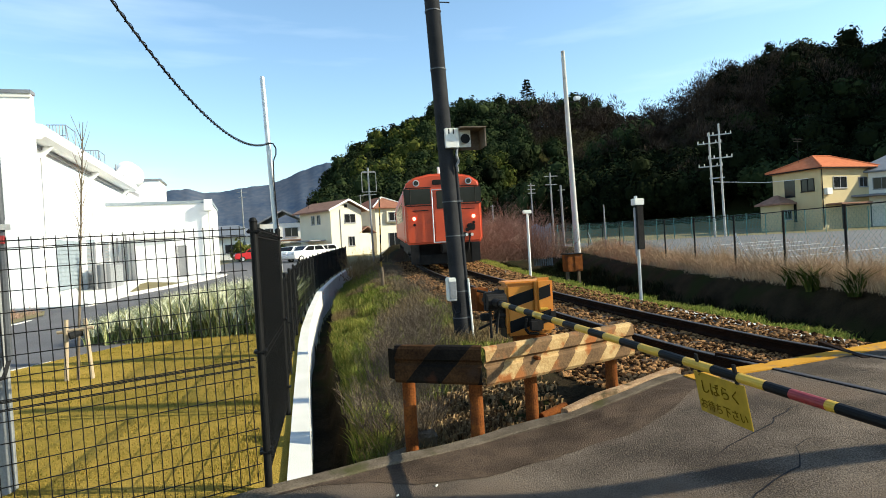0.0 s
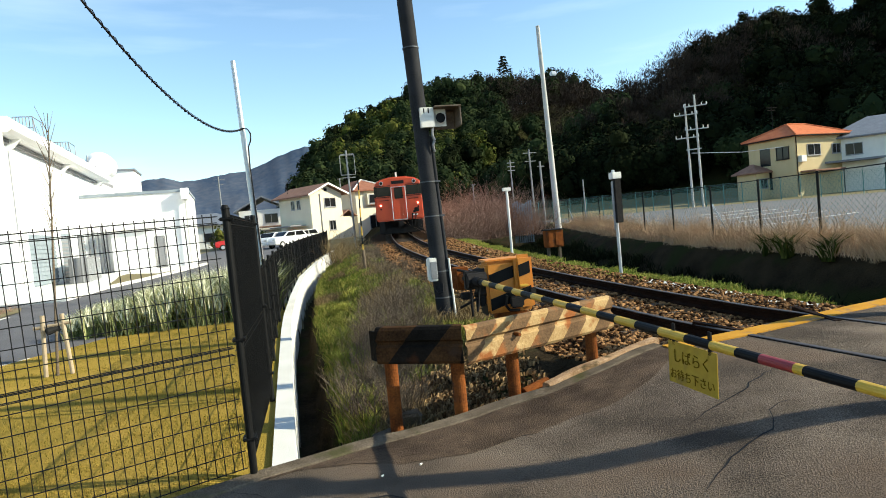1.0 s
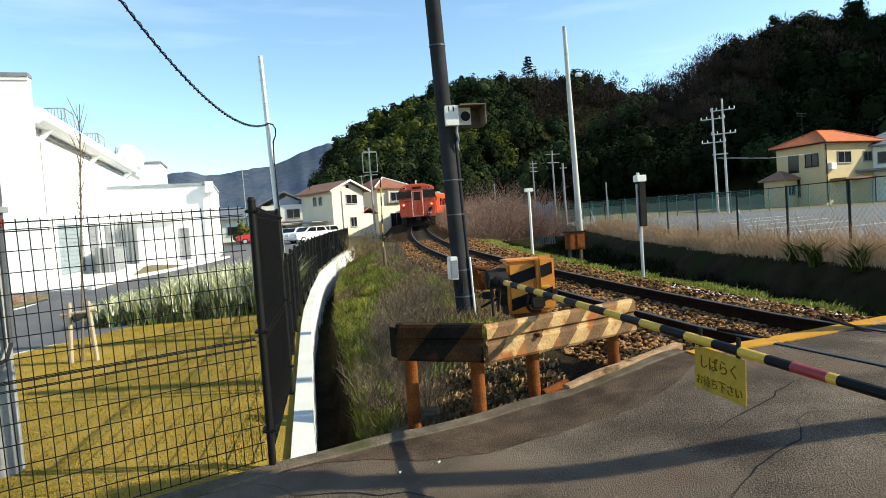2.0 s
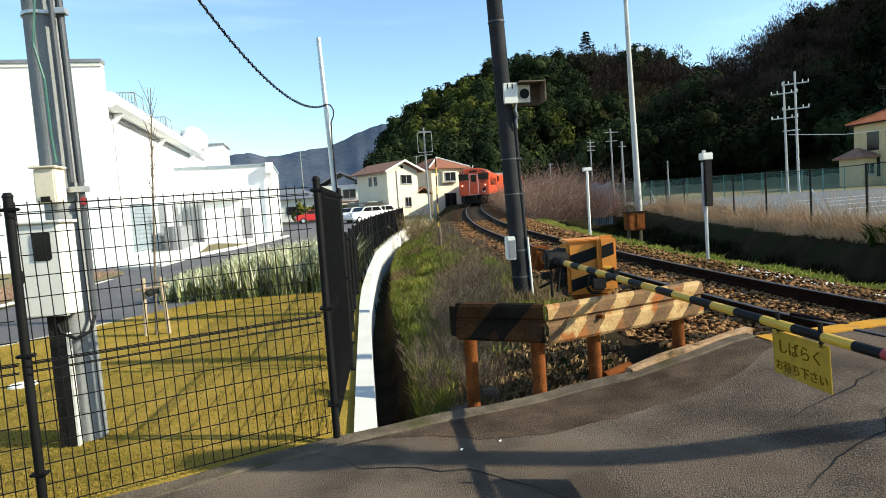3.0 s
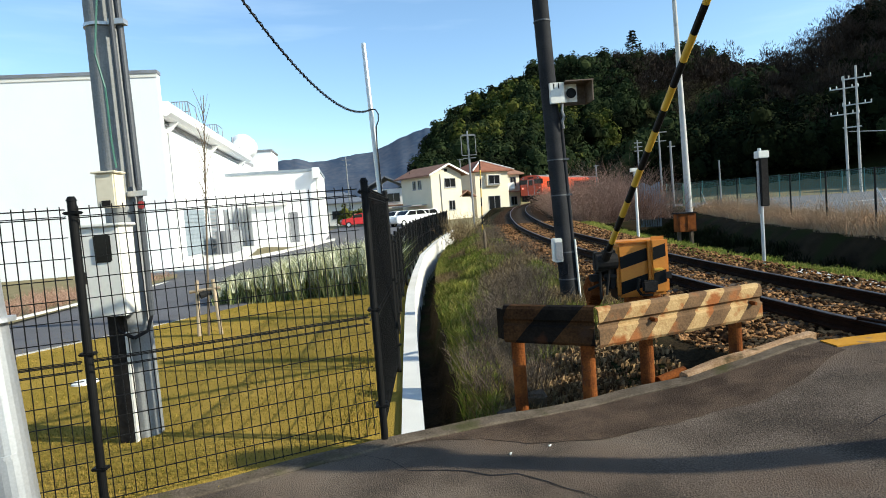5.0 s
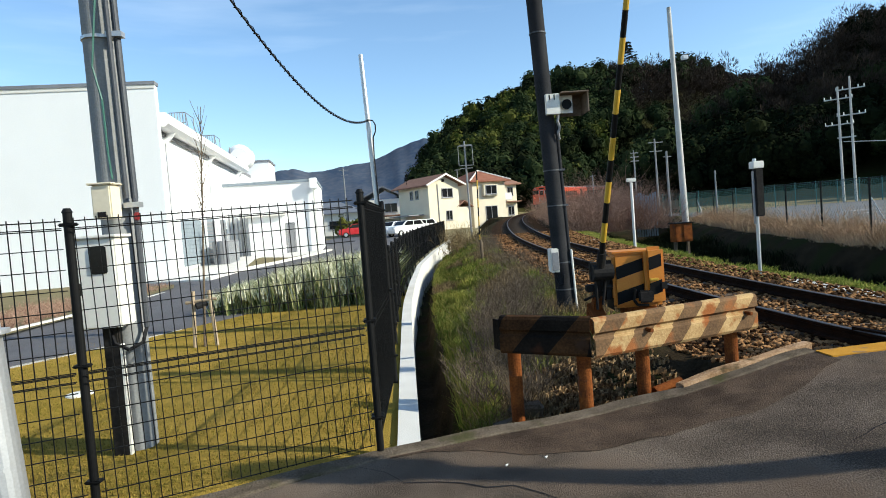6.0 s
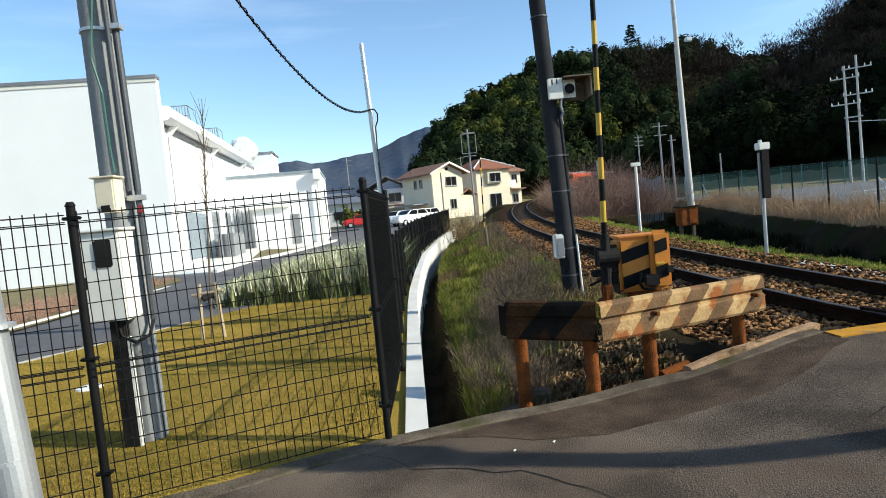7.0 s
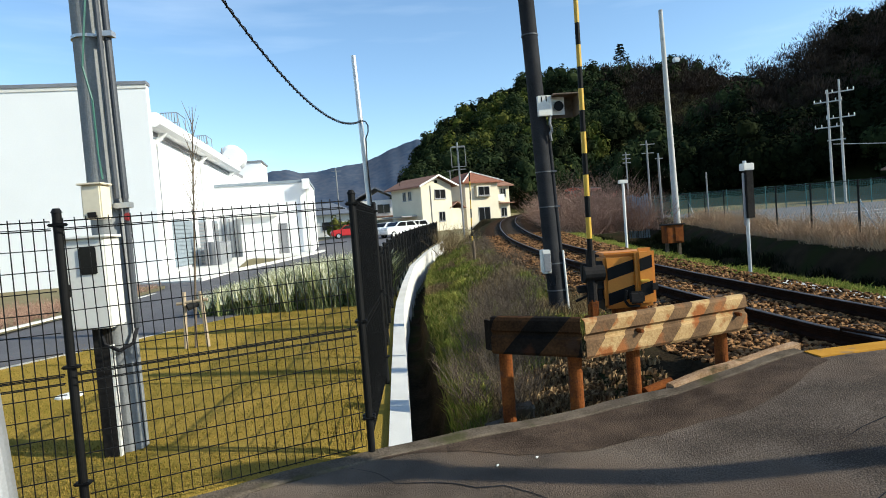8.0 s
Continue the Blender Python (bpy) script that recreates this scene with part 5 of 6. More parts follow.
def car(label, material, x, y, z, rz, group="parked cars"):
    c = thing("car", label, "car", x, y, z, rz, group)
    prof = [(-2.0, 0.35), (-2.05, 0.7), (-1.9, 0.95), (-1.0, 1.02), (-0.45, 1.45), (1.3, 1.5), (1.75, 1.05), (2.0, 0.95), (2.02, 0.4), (1.6, 0.28), (-1.6, 0.28)]
    body = prism(prof, -0.8, 0.8)
    bmesh.ops.bevel(body, geom=list(body.edges), offset=0.06, segments=2, affect="EDGES", clamp_overlap=True)
    part("body", body, material, c)
    for s in (-1, 1):
        w = prism([(-0.85, 1.03), (-0.42, 1.4), (0.3, 1.42), (0.3, 1.03)], 0.803 * s - 0.005, 0.803 * s + 0.005)
        part("side_window", w, PANE, c)
        w = prism([(0.38, 1.03), (0.38, 1.42), (1.2, 1.44), (1.55, 1.05)], 0.803 * s - 0.005, 0.803 * s + 0.005)
        part("side_window", w, PANE, c)
        for xx in (-1.25, 1.25):
            t = part("wheel", rod(bmesh.new(), (xx, 0.62 * s, 0.3), (xx, 0.83 * s, 0.3), 0.3, None, 18), TYRE, c)
            part("rim", rod(bmesh.new(), (xx, 0.8 * s, 0.3), (xx, 0.84 * s, 0.3), 0.19, None, 12), GALV, t)
    part("headlight", boxed(-2.04, -1.9, 0.4, 0.72, 0.68, 0.84, bevel=0.02), GALV, c)
    part("headlight", boxed(-2.04, -1.9, -0.72, -0.4, 0.68, 0.84, bevel=0.02), GALV, c)
    w = prism([(-0.99, 1.04), (-0.47, 1.44), (-0.44, 1.43), (-0.96, 1.03)], -0.68, 0.68)
    part("windscreen", w, PANE, c)


def cars():
    car("bright red hatchback car parked on asphalt", CARR, -6.6, 66, 0.94, 12)
    car("white van parked behind the fence", CARW, -2.4, 57, 0.76, 62)
    car("white hatchback car parked behind the fence", CARW, -0.9, 56, 0.76, 40)
    car("white estate car parked behind the fence", CARW, 0.4, 59, 0.78, 40)
    v, f = [], []
    rng = np.random.default_rng(41)
    for k in range(5):
        crown(v, f, rng, -8.4 + 0.9 * k, 68.5 + 0.3 * k, 1.9, 1.0, 1.2, 160, 0.16)
    tagged(soup("shrub", v, f, LEAF2), "dark green clipped shrubs behind the parked cars", "shrub", kind="stuff")


# ---- train ----
def train_car(label, lamps):
    """Diesel railcar, 2.75 wide; its rear face stands at y = 0 and its body runs along +y."""
    c = thing("railcar", label, "train", group="railcars of the train")
    L = 20.5
    prof = [(-1.3, 0.95), (-1.38, 1.1), (-1.38, 2.85), (-1.3, 3.15), (-1.0, 3.35), (-0.45, 3.46), (0.45, 3.46), (1.0, 3.35), (1.3, 3.15), (1.38, 2.85), (1.38, 1.1), (1.3, 0.95)]
    bm = prism(prof, 0.0, L)
    bmesh.ops.bevel(bm, geom=[e for e in bm.edges if abs(e.verts[0].co.y - e.verts[1].co.y) < 0.01], offset=0.07, segments=3, affect="EDGES", clamp_overlap=True)
    body = part("body", bm, TRAIN, c)
    part("roof", prism([(-1.2, 3.3), (-0.5, 3.485), (0.5, 3.485), (1.2, 3.3), (1.2, 3.25), (-1.2, 3.25)], 0.5, L - 0.5), TRAIN_RF, c)
    for s in (-1, 1):
        fw = part("cab_window", boxed(0.42 if s > 0 else -1.36, 1.36 if s > 0 else -0.42, -0.02, 0.05, 2.36, 2.96, bevel=0.03), PANE, c)
        part("window_frame", rods([((0.42 * s, -0.02, 2.34), (1.34 * s, -0.02, 2.34)), ((0.42 * s, -0.02, 2.98), (1.34 * s, -0.02, 2.98)), ((1.17 * s, -0.03, 2.36), (1.17 * s, -0.03, 2.96))], 0.016), DARK, fw)
        part("corner_window", boxed(min(1.34 * s, 1.386 * s), max(1.34 * s, 1.386 * s), 0.05, 0.75, 2.36, 2.96), PANE, c)
        bm = rod(bmesh.new(), (0.94 * s, -0.08, 3.14), (0.94 * s, 0.1, 3.14), 0.115, None, 18)
        hl = part("headlight", bm, GALV, c)
        part("lens", rod(bmesh.new(), (0.94 * s, -0.09, 3.14), (0.94 * s, -0.07, 3.14), 0.085, None, 18), PANE, hl)
        part("tail_light", rod(bmesh.new(), (1.07 * s, -0.06, 1.88), (1.07 * s, 0.05, 1.88), 0.062, None, 14), LAMP if lamps else REDP, c)
        part("marker", rod(bmesh.new(), (1.07 * s, -0.04, 1.66), (1.07 * s, 0.05, 1.66), 0.05, None, 12), DARK, c)
        part("step", boxed(min(0.95 * s, 1.25 * s), max(0.95 * s, 1.25 * s), 0.0, 0.2, 0.25, 0.95), DARK, c)
        # side windows and doors
        for k in range(10):
            y0 = 3.6 + 1.42 * k
            part("side_window", boxed(min(1.36 * s, 1.392 * s), max(1.36 * s, 1.392 * s), y0, y0 + 1.1, 1.85, 2.65), PANE, c)
        for y0 in (1.6, L - 2.8):
            part("side_door", boxed(min(1.36 * s, 1.396 * s), max(1.36 * s, 1.396 * s), y0, y0 + 1.0, 1.0, 2.85, bevel=0.008), TRAIN, c)
    gd = part("gangway_door", boxed(-0.34, 0.34, -0.06, 0.02, 1.02, 2.85, bevel=0.02), TRAIN, c)
    part("door_window", boxed(-0.24, 0.24, -0.075, -0.05, 2.2, 2.85, bevel=0.02), PANE, gd)
    part("door_frame", rods([((-0.4, -0.08, 1.0), (-0.4, -0.08, 2.88)), ((0.4, -0.08, 1.0), (0.4, -0.08, 2.88)), ((-0.4, -0.08, 2.88), (0.4, -0.08, 2.88)), ((-0.4, -0.08, 1.0), (0.4, -0.08, 1.0))], 0.022), GALV, gd)
    part("route_panel", boxed(-0.36, 0.36, -0.03, 0.05, 3.06, 3.24, bevel=0.02), DARK, c)
    part("hand_rail", rods([((0.55, -0.05, 2.16), (1.12, -0.05, 2.16)), ((-1.12, -0.05, 2.16), (-0.55, -0.05, 2.16))], 0.016), DARK, c)
    part("jumper_socket", boxed(0.82, 1.1, -0.12, 0.02, 1.38, 1.62, bevel=0.03), DARK, c)
    for x in (0.78, 0.97):
        part("brake_cock", rod(bmesh.new(), (x, -0.14, 1.22), (x, 0.0, 1.22), 0.055, None, 12), OFFW, c)
    bm = bmesh.new()
    for x, z in ((0.72, 1.25), (0.92, 1.22), (0.82, 1.4)):
        rod(bm, (x, -0.12, z), (x, 0.02, z), 0.07, None, 12)
    for x in (0.7, 0.9):
        rod(bm, (x, -0.1, 1.2), (x - 0.1, -0.12, 0.6), 0.03, None, 6)
    part("hoses", bm, DARK, c)
    part("coupler", boxed(-0.16, 0.16, -0.35, 0.6, 0.6, 0.95, bevel=0.04), DARK, c)
    part("rail_guard", boxed(-1.1, 1.1, 0.3, 0.4, 0.2, 0.9, bevel=0.02), DARK, c)
    part("underframe", boxed(-1.2, 1.2, 0.3, L - 0.3, 0.55, 0.97), DARK, c)
    part("fuel_tank", boxed(-1.15, 1.15, 6.5, 13.5, 0.3, 0.6, bevel=0.05), DARK, c)
    part("roof_cooler", boxed(-0.6, 0.6, 8, 11, 3.4, 3.62, bevel=0.05), TRAIN_RF, c)
    part("whistle", rod(bmesh.new(), (-0.05, 0.6, 3.4), (-0.05, 0.6, 3.75), 0.05, None, 8), OFFW, c)
    for y in (3.3, L - 3.3):
        bo = part("bogie", boxed(-0.95, 0.95, y - 1.4, y + 1.4, 0.35, 0.6, bevel=0.04), DARK, c)
        for yy in (-1.0, 1.0):
            for s in (-1, 1):
                part("wheel", rod(bmesh.new(), (0.5 * s, y + yy, 0.42), (0.63 * s, y + yy, 0.42), 0.42, None, 20), STEEL, bo)
    return c


def road_from(y, s):
    """The y at which the track has run s metres on from y."""
    while s > 0:
        st = min(0.25, s)
        k = (track_x(y + 0.1) - track_x(y)) / 0.1
        y += st / math.hypot(1, k)
        s -= st
    return y


# ---- plants ----
def blades(name, label, category, spots, material, h, spread, count, width=0.008, lean=0.5, seed=1):
    """Tufts of bent, tapering blades at the spots (x, y, z, size)."""
    rng = np.random.default_rng(seed)
    verts, faces = [], []
    for x, y, z, s in spots:
        for k in range(count):
            a = rng.uniform(0, 6.283)
            r = spread * s * math.sqrt(rng.uniform(0, 1))
            bx, by = x + r * math.cos(a), y + r * math.sin(a)
            hh = h * s * rng.uniform(0.45, 1.1)
            d = rng.uniform(0, 6.283)
            lx, ly = math.cos(d) * lean * hh * rng.uniform(0.2, 1), math.sin(d) * lean * hh * rng.uniform(0.2, 1)
            wx, wy = -math.sin(d + 1) * width, math.cos(d + 1) * width
            i = len(verts)
            verts += [(bx - wx, by - wy, z - 0.03), (bx + wx, by + wy, z - 0.03), (bx + lx * 0.35 + wx * 0.8, by + ly * 0.35 + wy * 0.8, z + hh * 0.6), (bx + lx * 0.35 - wx * 0.8, by + ly * 0.35 - wy * 0.8, z + hh * 0.6), (bx + lx, by + ly, z + hh * 0.95)]
            faces += [(i, i + 1, i + 2, i + 3), (i + 3, i + 2, i + 4)]
    ob = soup(name, verts, faces, material)
    return tagged(ob, label, category, kind="stuff")


def bush(name, label, category, spots, material, seed=1, twigs=26, width=0.012, wild=0.45):
    """Leafless shrubs: forked rods fanning out from each spot (x, y, z, height)."""
    rng = np.random.default_rng(seed)
    verts, faces = [], []

    def stick(p, q, w):
        d = (q - p).normalized()
        s = d.cross(Vector((0.3, 0.9, 0.2))).normalized() * w
        u = d.cross(s).normalized() * w
        i = len(verts)
        for o in (s, -0.5 * s + 0.87 * u, -0.5 * s - 0.87 * u):
            verts.append(tuple(p + o))
        verts.append(tuple(q))
        faces.extend([(i, i + 1, i + 3), (i + 1, i + 2, i + 3), (i + 2, i, i + 3)])

    for x, y, z, h in spots:
        for k in range(twigs):
            p = Vector((x + rng.normal(0, 0.12 * h), y + rng.normal(0, 0.12 * h), z - 0.05))
            d = Vector((rng.normal(0, wild), rng.normal(0, wild), 1)).normalized()
            q = p + d * h * rng.uniform(0.5, 1.0)
            stick(p, q, width)
            for j in range(4):
                t = rng.uniform(0.3, 0.95)
                b = p.lerp(q, t)
                e = b + (d + Vector((rng.normal(0, 0.6), rng.normal(0, 0.6), rng.normal(0.1, 0.3)))).normalized() * h * 0.35 * rng.uniform(0.5, 1)
                stick(b, e, width * 0.55)
    return tagged(soup(name, verts, faces, material), label, category, kind="stuff")


ICO = [(0, 0, -1), (0.724, -0.526, -0.447), (-0.276, -0.851, -0.447), (-0.894, 0, -0.447), (-0.276, 0.851, -0.447), (0.724, 0.526, -0.447), (0.276, -0.851, 0.447), (-0.724, -0.526, 0.447), (-0.724, 0.526, 0.447), (0.276, 0.851, 0.447), (0.894, 0, 0.447), (0, 0, 1)]
ICO_F = [(0, 2, 1), (1, 5, 0), (0, 3, 2), (0, 4, 3), (0, 5, 4), (1, 10, 5), (2, 6, 1), (3, 7, 2), (4, 8, 3), (5, 9, 4), (1, 6, 10), (2, 7, 6), (3, 8, 7), (4, 9, 8), (5, 10, 9), (6, 11, 10), (7, 11, 6), (8, 11, 7), (9, 11, 8), (10, 11, 9)]


def crown(verts, faces, rng, x, y, z, rx, rz, count, leaf, lumps=7, core=True, tall=1.0):
    """Small leaf sprays over the shells of several lumps, with dark cores that close the crown."""
    size = np.array((rx, rx, rz))
    mid = np.stack([rng.normal(0, 0.4, lumps), rng.normal(0, 0.4, lumps), rng.normal(0.1, 0.36, lumps)], 1)
    rad = rng.uniform(0.42, 0.72, lumps)
    at = np.array((x, y, z))
    if core:
        for m, r in zip(mid, rad):
            i = len(verts)
            q = (m + np.array(ICO) * r * 0.7 * (1 + rng.normal(0, 0.12, (12, 1)))) * size + at
            verts.extend(map(tuple, q))
            faces.extend([(a + i, b + i, c + i) for a, b, c in ICO_F])
    k = rng.integers(0, lumps, count)
    d = rng.normal(0, 1, (count, 3)) + (0, 0, 0.25)
    d /= np.linalg.norm(d, axis=1, keepdims=True)
    p = (mid[k] + d * rad[k][:, None] * rng.uniform(0.85, 1.12, (count, 1))) * size + at
    u = np.cross(d + rng.normal(0, 0.3, (count, 3)), (0.31, 0.2, 0.93))
    u /= np.linalg.norm(u, axis=1, keepdims=True)
    v = np.cross(d, u)
    if tall > 1:
        u, v = u * 0.2, d + np.array((0, 0, 0.25))
    sz = leaf * rng.uniform(0.5, 1.2, (count, 1))
    tri = np.stack([p + u * sz, p - u * sz * 0.6 + v * sz * tall, p - u * sz * 0.5 - v * sz * 0.9 + d * sz * 0.3], 1).reshape(-1, 3)
    i = len(verts)
    verts.extend(map(tuple, tri))
    faces.extend([(i + 3 * n, i + 3 * n + 1, i + 3 * n + 2) for n in range(count)])


def woods():
    """Trees of the hills, by kind and painted shade of foliage, thickest where the slopes face the valley."""
    rng = np.random.default_rng(7)
    sets = {k: ([], []) for k in ("leaf", "green", "yellow", "bare")}
    placed = 0
    for k in range(60000):
        az, r = math.radians(rng.uniform(-3, 60)), rng.uniform(66, 285)
        if placed > 2300:
            break
        x, y = -0.1 + r * math.sin(az), -1.7 + r * math.cos(az)
        h = hill(x, y)
        if h < 0.8:
            continue
        dz = (hill(x * 1.03, y * 1.03) - h) / (0.03 * r)
        if dz < -0.12:
            continue
        if rng.uniform() > min(1.0, 140 / r) * 0.8 + 0.15:
            continue
        kind = noise.noise(Vector((x * 0.018, y * 0.018, 5.0))) + rng.normal(0, 0.16)
        deg = math.degrees(az)
        kind -= 0.3 * (26 < deg < 37 and h > 8) + 0.1 * (deg < 14)
        z = ground(x, y)[0]
        s = rng.uniform(0.65, 1.25) * (1 + 0.2 * (r > 180))
        if kind > 0.5:
            v, f = sets["yellow"]
        elif kind < -0.3:
            v, f = sets["bare"]
        else:
            # right of about 31 degrees mostly near-black leaves, painting that slope's shade
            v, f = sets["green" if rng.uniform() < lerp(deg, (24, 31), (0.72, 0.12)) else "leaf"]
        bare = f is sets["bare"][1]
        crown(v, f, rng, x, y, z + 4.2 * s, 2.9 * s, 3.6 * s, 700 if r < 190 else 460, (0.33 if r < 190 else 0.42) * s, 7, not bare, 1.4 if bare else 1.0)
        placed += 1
    for key, m, label in (("leaf", LEAF, "evergreen woods, near-black with the right hillside's shade in their colour"), ("green", LEAF3, "mid-green broadleaf woods, kept lighter for the sunlit left hillside"), ("yellow", LEAF2, "yellow-green bamboo and young trees on the hillside"), ("bare", BARE, "brown leafless trees on the hillside")):
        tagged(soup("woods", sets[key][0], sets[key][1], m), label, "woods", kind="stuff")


def pine(x, y, z, h, label):
    t = thing("pine_tree", label, "tree", x, y, z, group="ridge pines")
    part("trunk", rod(bmesh.new(), (0, 0, -1), (0, 0, h), 0.3, 0.08, 8), TWIG, t)
    rng = np.random.default_rng(int(x * 7) % 97)
    v, f = [], []
    for k in range(6):
        zz = h * (0.45 + 0.11 * k)
        w = h * (0.26 - 0.035 * k)
        for a in range(5):
            an = a * 1.256 + k
            crown(v, f, rng, math.cos(an) * w * 0.7, math.sin(an) * w * 0.7, zz + 0.2 * w, w * 0.45, 0.35, 40, 0.3, 3, False)
    soup("crown", v, f, LEAF, t)


def mountains():
    for name, d, prof in (("hazy_mountain", 1500, [(-40, 0.05), (-20, 0.085), (-14, 0.098), (-12.4, 0.108), (-10.8, 0.111), (-9.3, 0.1037), (-8, 0.105), (-5.5, 0.112), (-3.9, 0.114), (-2.5, 0.1225), (-0.9, 0.135), (1.5, 0.148), (4.5, 0.14), (8, 0.1), (16, 0.05)]),):
        verts, faces = [], []
        azs = np.arange(-40, 16, 0.25)
        for a in azs:
            e = lerp(a, [p[0] for p in prof], [p[1] for p in prof]) + 0.0012 * noise.noise(Vector((a * 1.3, 0, 0))) + 0.0008 * noise.noise(Vector((a * 6, 2, 0)))
            for t in np.linspace(0, 1, 30):
                r = d * (0.72 + 0.28 * t)
                hh = e * d * t ** 1.2 + 22 * t * (1 - t) * noise.noise(Vector((a * 0.35, t * 5, 1))) + 9 * t * (1 - t) * noise.noise(Vector((a * 1.6, t * 18, 4)))
                verts.append((r * math.sin(math.radians(a)), r * math.cos(math.radians(a)), hh - 2))
        for i in range(len(azs) - 1):
            for k in range(29):
                q = i * 30 + k
                faces.append((q, q + 30, q + 31, q + 1))
        tagged(soup(name, verts, faces, MOUNT, smooth=True), "distant wooded mountains with blue haze in their colour", "mountain", kind="structure")


def plants():
    rng = np.random.default_rng(3)
    # weeds on the bank
    green, dry = [], []
    for k in range(5200):
        y = 2.9 + 26 * rng.uniform() ** 1.9
        w, c = wall_x(y), track_x(y)
        x = w + 0.5 + (c - 1.75 - w - 0.5) * rng.uniform()
        if y < kerb_y(x) + 0.25 or (x > 0.55 and y < 5.0):
            continue
        z = ground(x, y)[0]
        n = noise.noise(Vector((x * 0.9, y * 0.6, 2)))
        edge = (x - w) / (c - w)
        if n + 1.1 * (0.46 - edge) > 0.0:
            green.append((x, y, z, rng.uniform(0.6, 1.2)))
        else:
            dry.append((x, y, z, rng.uniform(0.6, 1.2)))
    blades("weeds", "fresh green weeds on the railway bank", "weeds", green, BLADE, 0.17, 0.12, 26, 0.006, 1.0, 11)
    blades("dry_weeds", "dry straw-coloured weeds on the railway bank", "weeds", dry, DRY, 0.2, 0.13, 20, 0.004, 1.2, 12)
    tus = [(x + rng.normal(0, 0.09), y + rng.normal(0, 0.22), rng.uniform(0.6, 1.2)) for x, y, k in ((0.42, 5.0, 16), (0.5, 4.1, 8), (0.35, 7.0, 14), (0.45, 8.6, 14), (0.8, 9.5, 12), (0.75, 11.5, 16), (1.1, 13, 14), (1.3, 15.5, 16), (1.6, 18, 14)) for _ in range(k)]
    blades("grass_tussock", "bright yellow-green grass tussocks on the bank", "grass", [(x, y, ground(x, y)[0], q) for x, y, q in tus], FRESH, 0.27, 0.1, 60, 0.006, 0.9, 51)
    cur = [(rng.uniform(0.3, 1.0), rng.uniform(3.3, 4.4), rng.uniform(0.7, 1.2)) for _ in range(46)]
    blades("dead_stalks", "pale dead stalks hanging over the ditch edge", "weeds", [(x, y, ground(x, y)[0], q) for x, y, q in cur], DRY, 0.3, 0.12, 16, 0.005, 1.5, 52)
    lit = [(rng.uniform(0.65, 2.3), rng.uniform(3.3, 5.0), rng.uniform(0.6, 1.1)) for _ in range(480)]
    blades("leaf_litter", "pale dry leaf litter under the guard rail", "litter", [(x, y, ground(x, y)[0] + 0.02, q) for x, y, q in lit], LITTER, 0.035, 0.14, 16, 0.016, 2.2, 53)
    sh = [(1.1 + rng.normal(0, 0.35), 6.3 + rng.normal(0, 0.6), 0.0, rng.uniform(0.45, 0.75)) for _ in range(26)]
    sh += [(0.75 + rng.normal(0, 0.25), 4.3 + rng.normal(0, 0.5), -0.15, rng.uniform(0.35, 0.6)) for _ in range(16)]
    sh += [(1.5 + rng.normal(0, 0.4), 8.5 + rng.normal(0, 1.2), 0.15, rng.uniform(0.4, 0.7)) for _ in range(26)]
    for _ in range(90):
        y = 9 + 17 * rng.uniform()
        x = track_x(y) - 1.95 + rng.normal(0, 0.3)
        sh.append((x, y, ground(x, y)[0], rng.uniform(0.3, 0.65)))
    bush("dry_shrub", "brown leafless shrubs on the bank", "shrub", sh, TWIG, 4, 22, 0.004)
    st = [(2.4 + rng.normal(0, 0.4), 24 + rng.uniform(0, 9), 0.2, rng.uniform(0.8, 1.8)) for _ in range(30)]
    bush("dry_stalks", "dry upright stalks beside the fence end", "stalks", st, DRY, 5, 10, 0.012)
    lw = [(rng.uniform(-6.5, -0.6), 2.0 + 8.5 * rng.uniform() ** 1.5, 0.0, rng.uniform(0.7, 1.3)) for _ in range(2600)]
    lw = [q for q in lw if q[1] > kerb_y(q[0]) + 0.12]
    blades("lawn_grass", "short olive-yellow winter lawn grass", "grass", lw, LAWNB, 0.021, 0.18, 22, 0.003, 1.1, 21)
    # reeds behind the lawn
    rd = [(x, y, 0.0, q * lerp(x, (-4.6, -3.6, -2.5, -1.3), (0.45, 0.66, 0.86, 0.98))) for x, y, q in [(rng.uniform(-4.6, -0.75), 11.0 + rng.uniform(0, 2.6), rng.uniform(0.55, 1.12)) for _ in range(560)]]
    blades("reeds", "pale green and straw reeds along the lawn", "reeds", rd, REED, 1.1, 0.2, 22, 0.008, 0.75, 6)
    rt = [(x, y, 0.5 * q, 0.42 * q) for x, y, _, q in rd if q > 0.4]
    blades("reed_plumes", "pale feathery tops of the reeds", "reeds", rt, PLUME, 1.5, 0.5, 20, 0.012, 0.9, 31)
    # far side of the track
    gr, dr, dk = [], [], []
    for k in range(6000):
        y = 3.6 + 30 * rng.uniform() ** 1.3
        c, e = track_x(y), lot_edge(y)
        q = rng.uniform()
        x = c + rng.uniform(2.2 if y < 9 else 1.95, 3.0) + 0.03 * max(y - 6, 0) if q < 0.36 else (e + rng.uniform(-0.6, 1.1) if q < 0.8 else c + 2.3 + (e - c - 2.6) * rng.uniform(0.3, 0.8))
        if y < kerb_y(x) + 0.25:
            continue
        if q < 0.36 and noise.noise(Vector((x * 1.1, y * 0.7, 8))) < -0.12:
            continue
        z = ground(x, y)[0]
        (gr if q < 0.36 else dr if q < 0.8 else dk).append((x, y, z, rng.uniform(0.55, 1.3)))
    blades("verge_grass", "bright green grass beside the track", "grass", gr, FRESH, 0.085, 0.22, 34, 0.006, 1.2, 13)
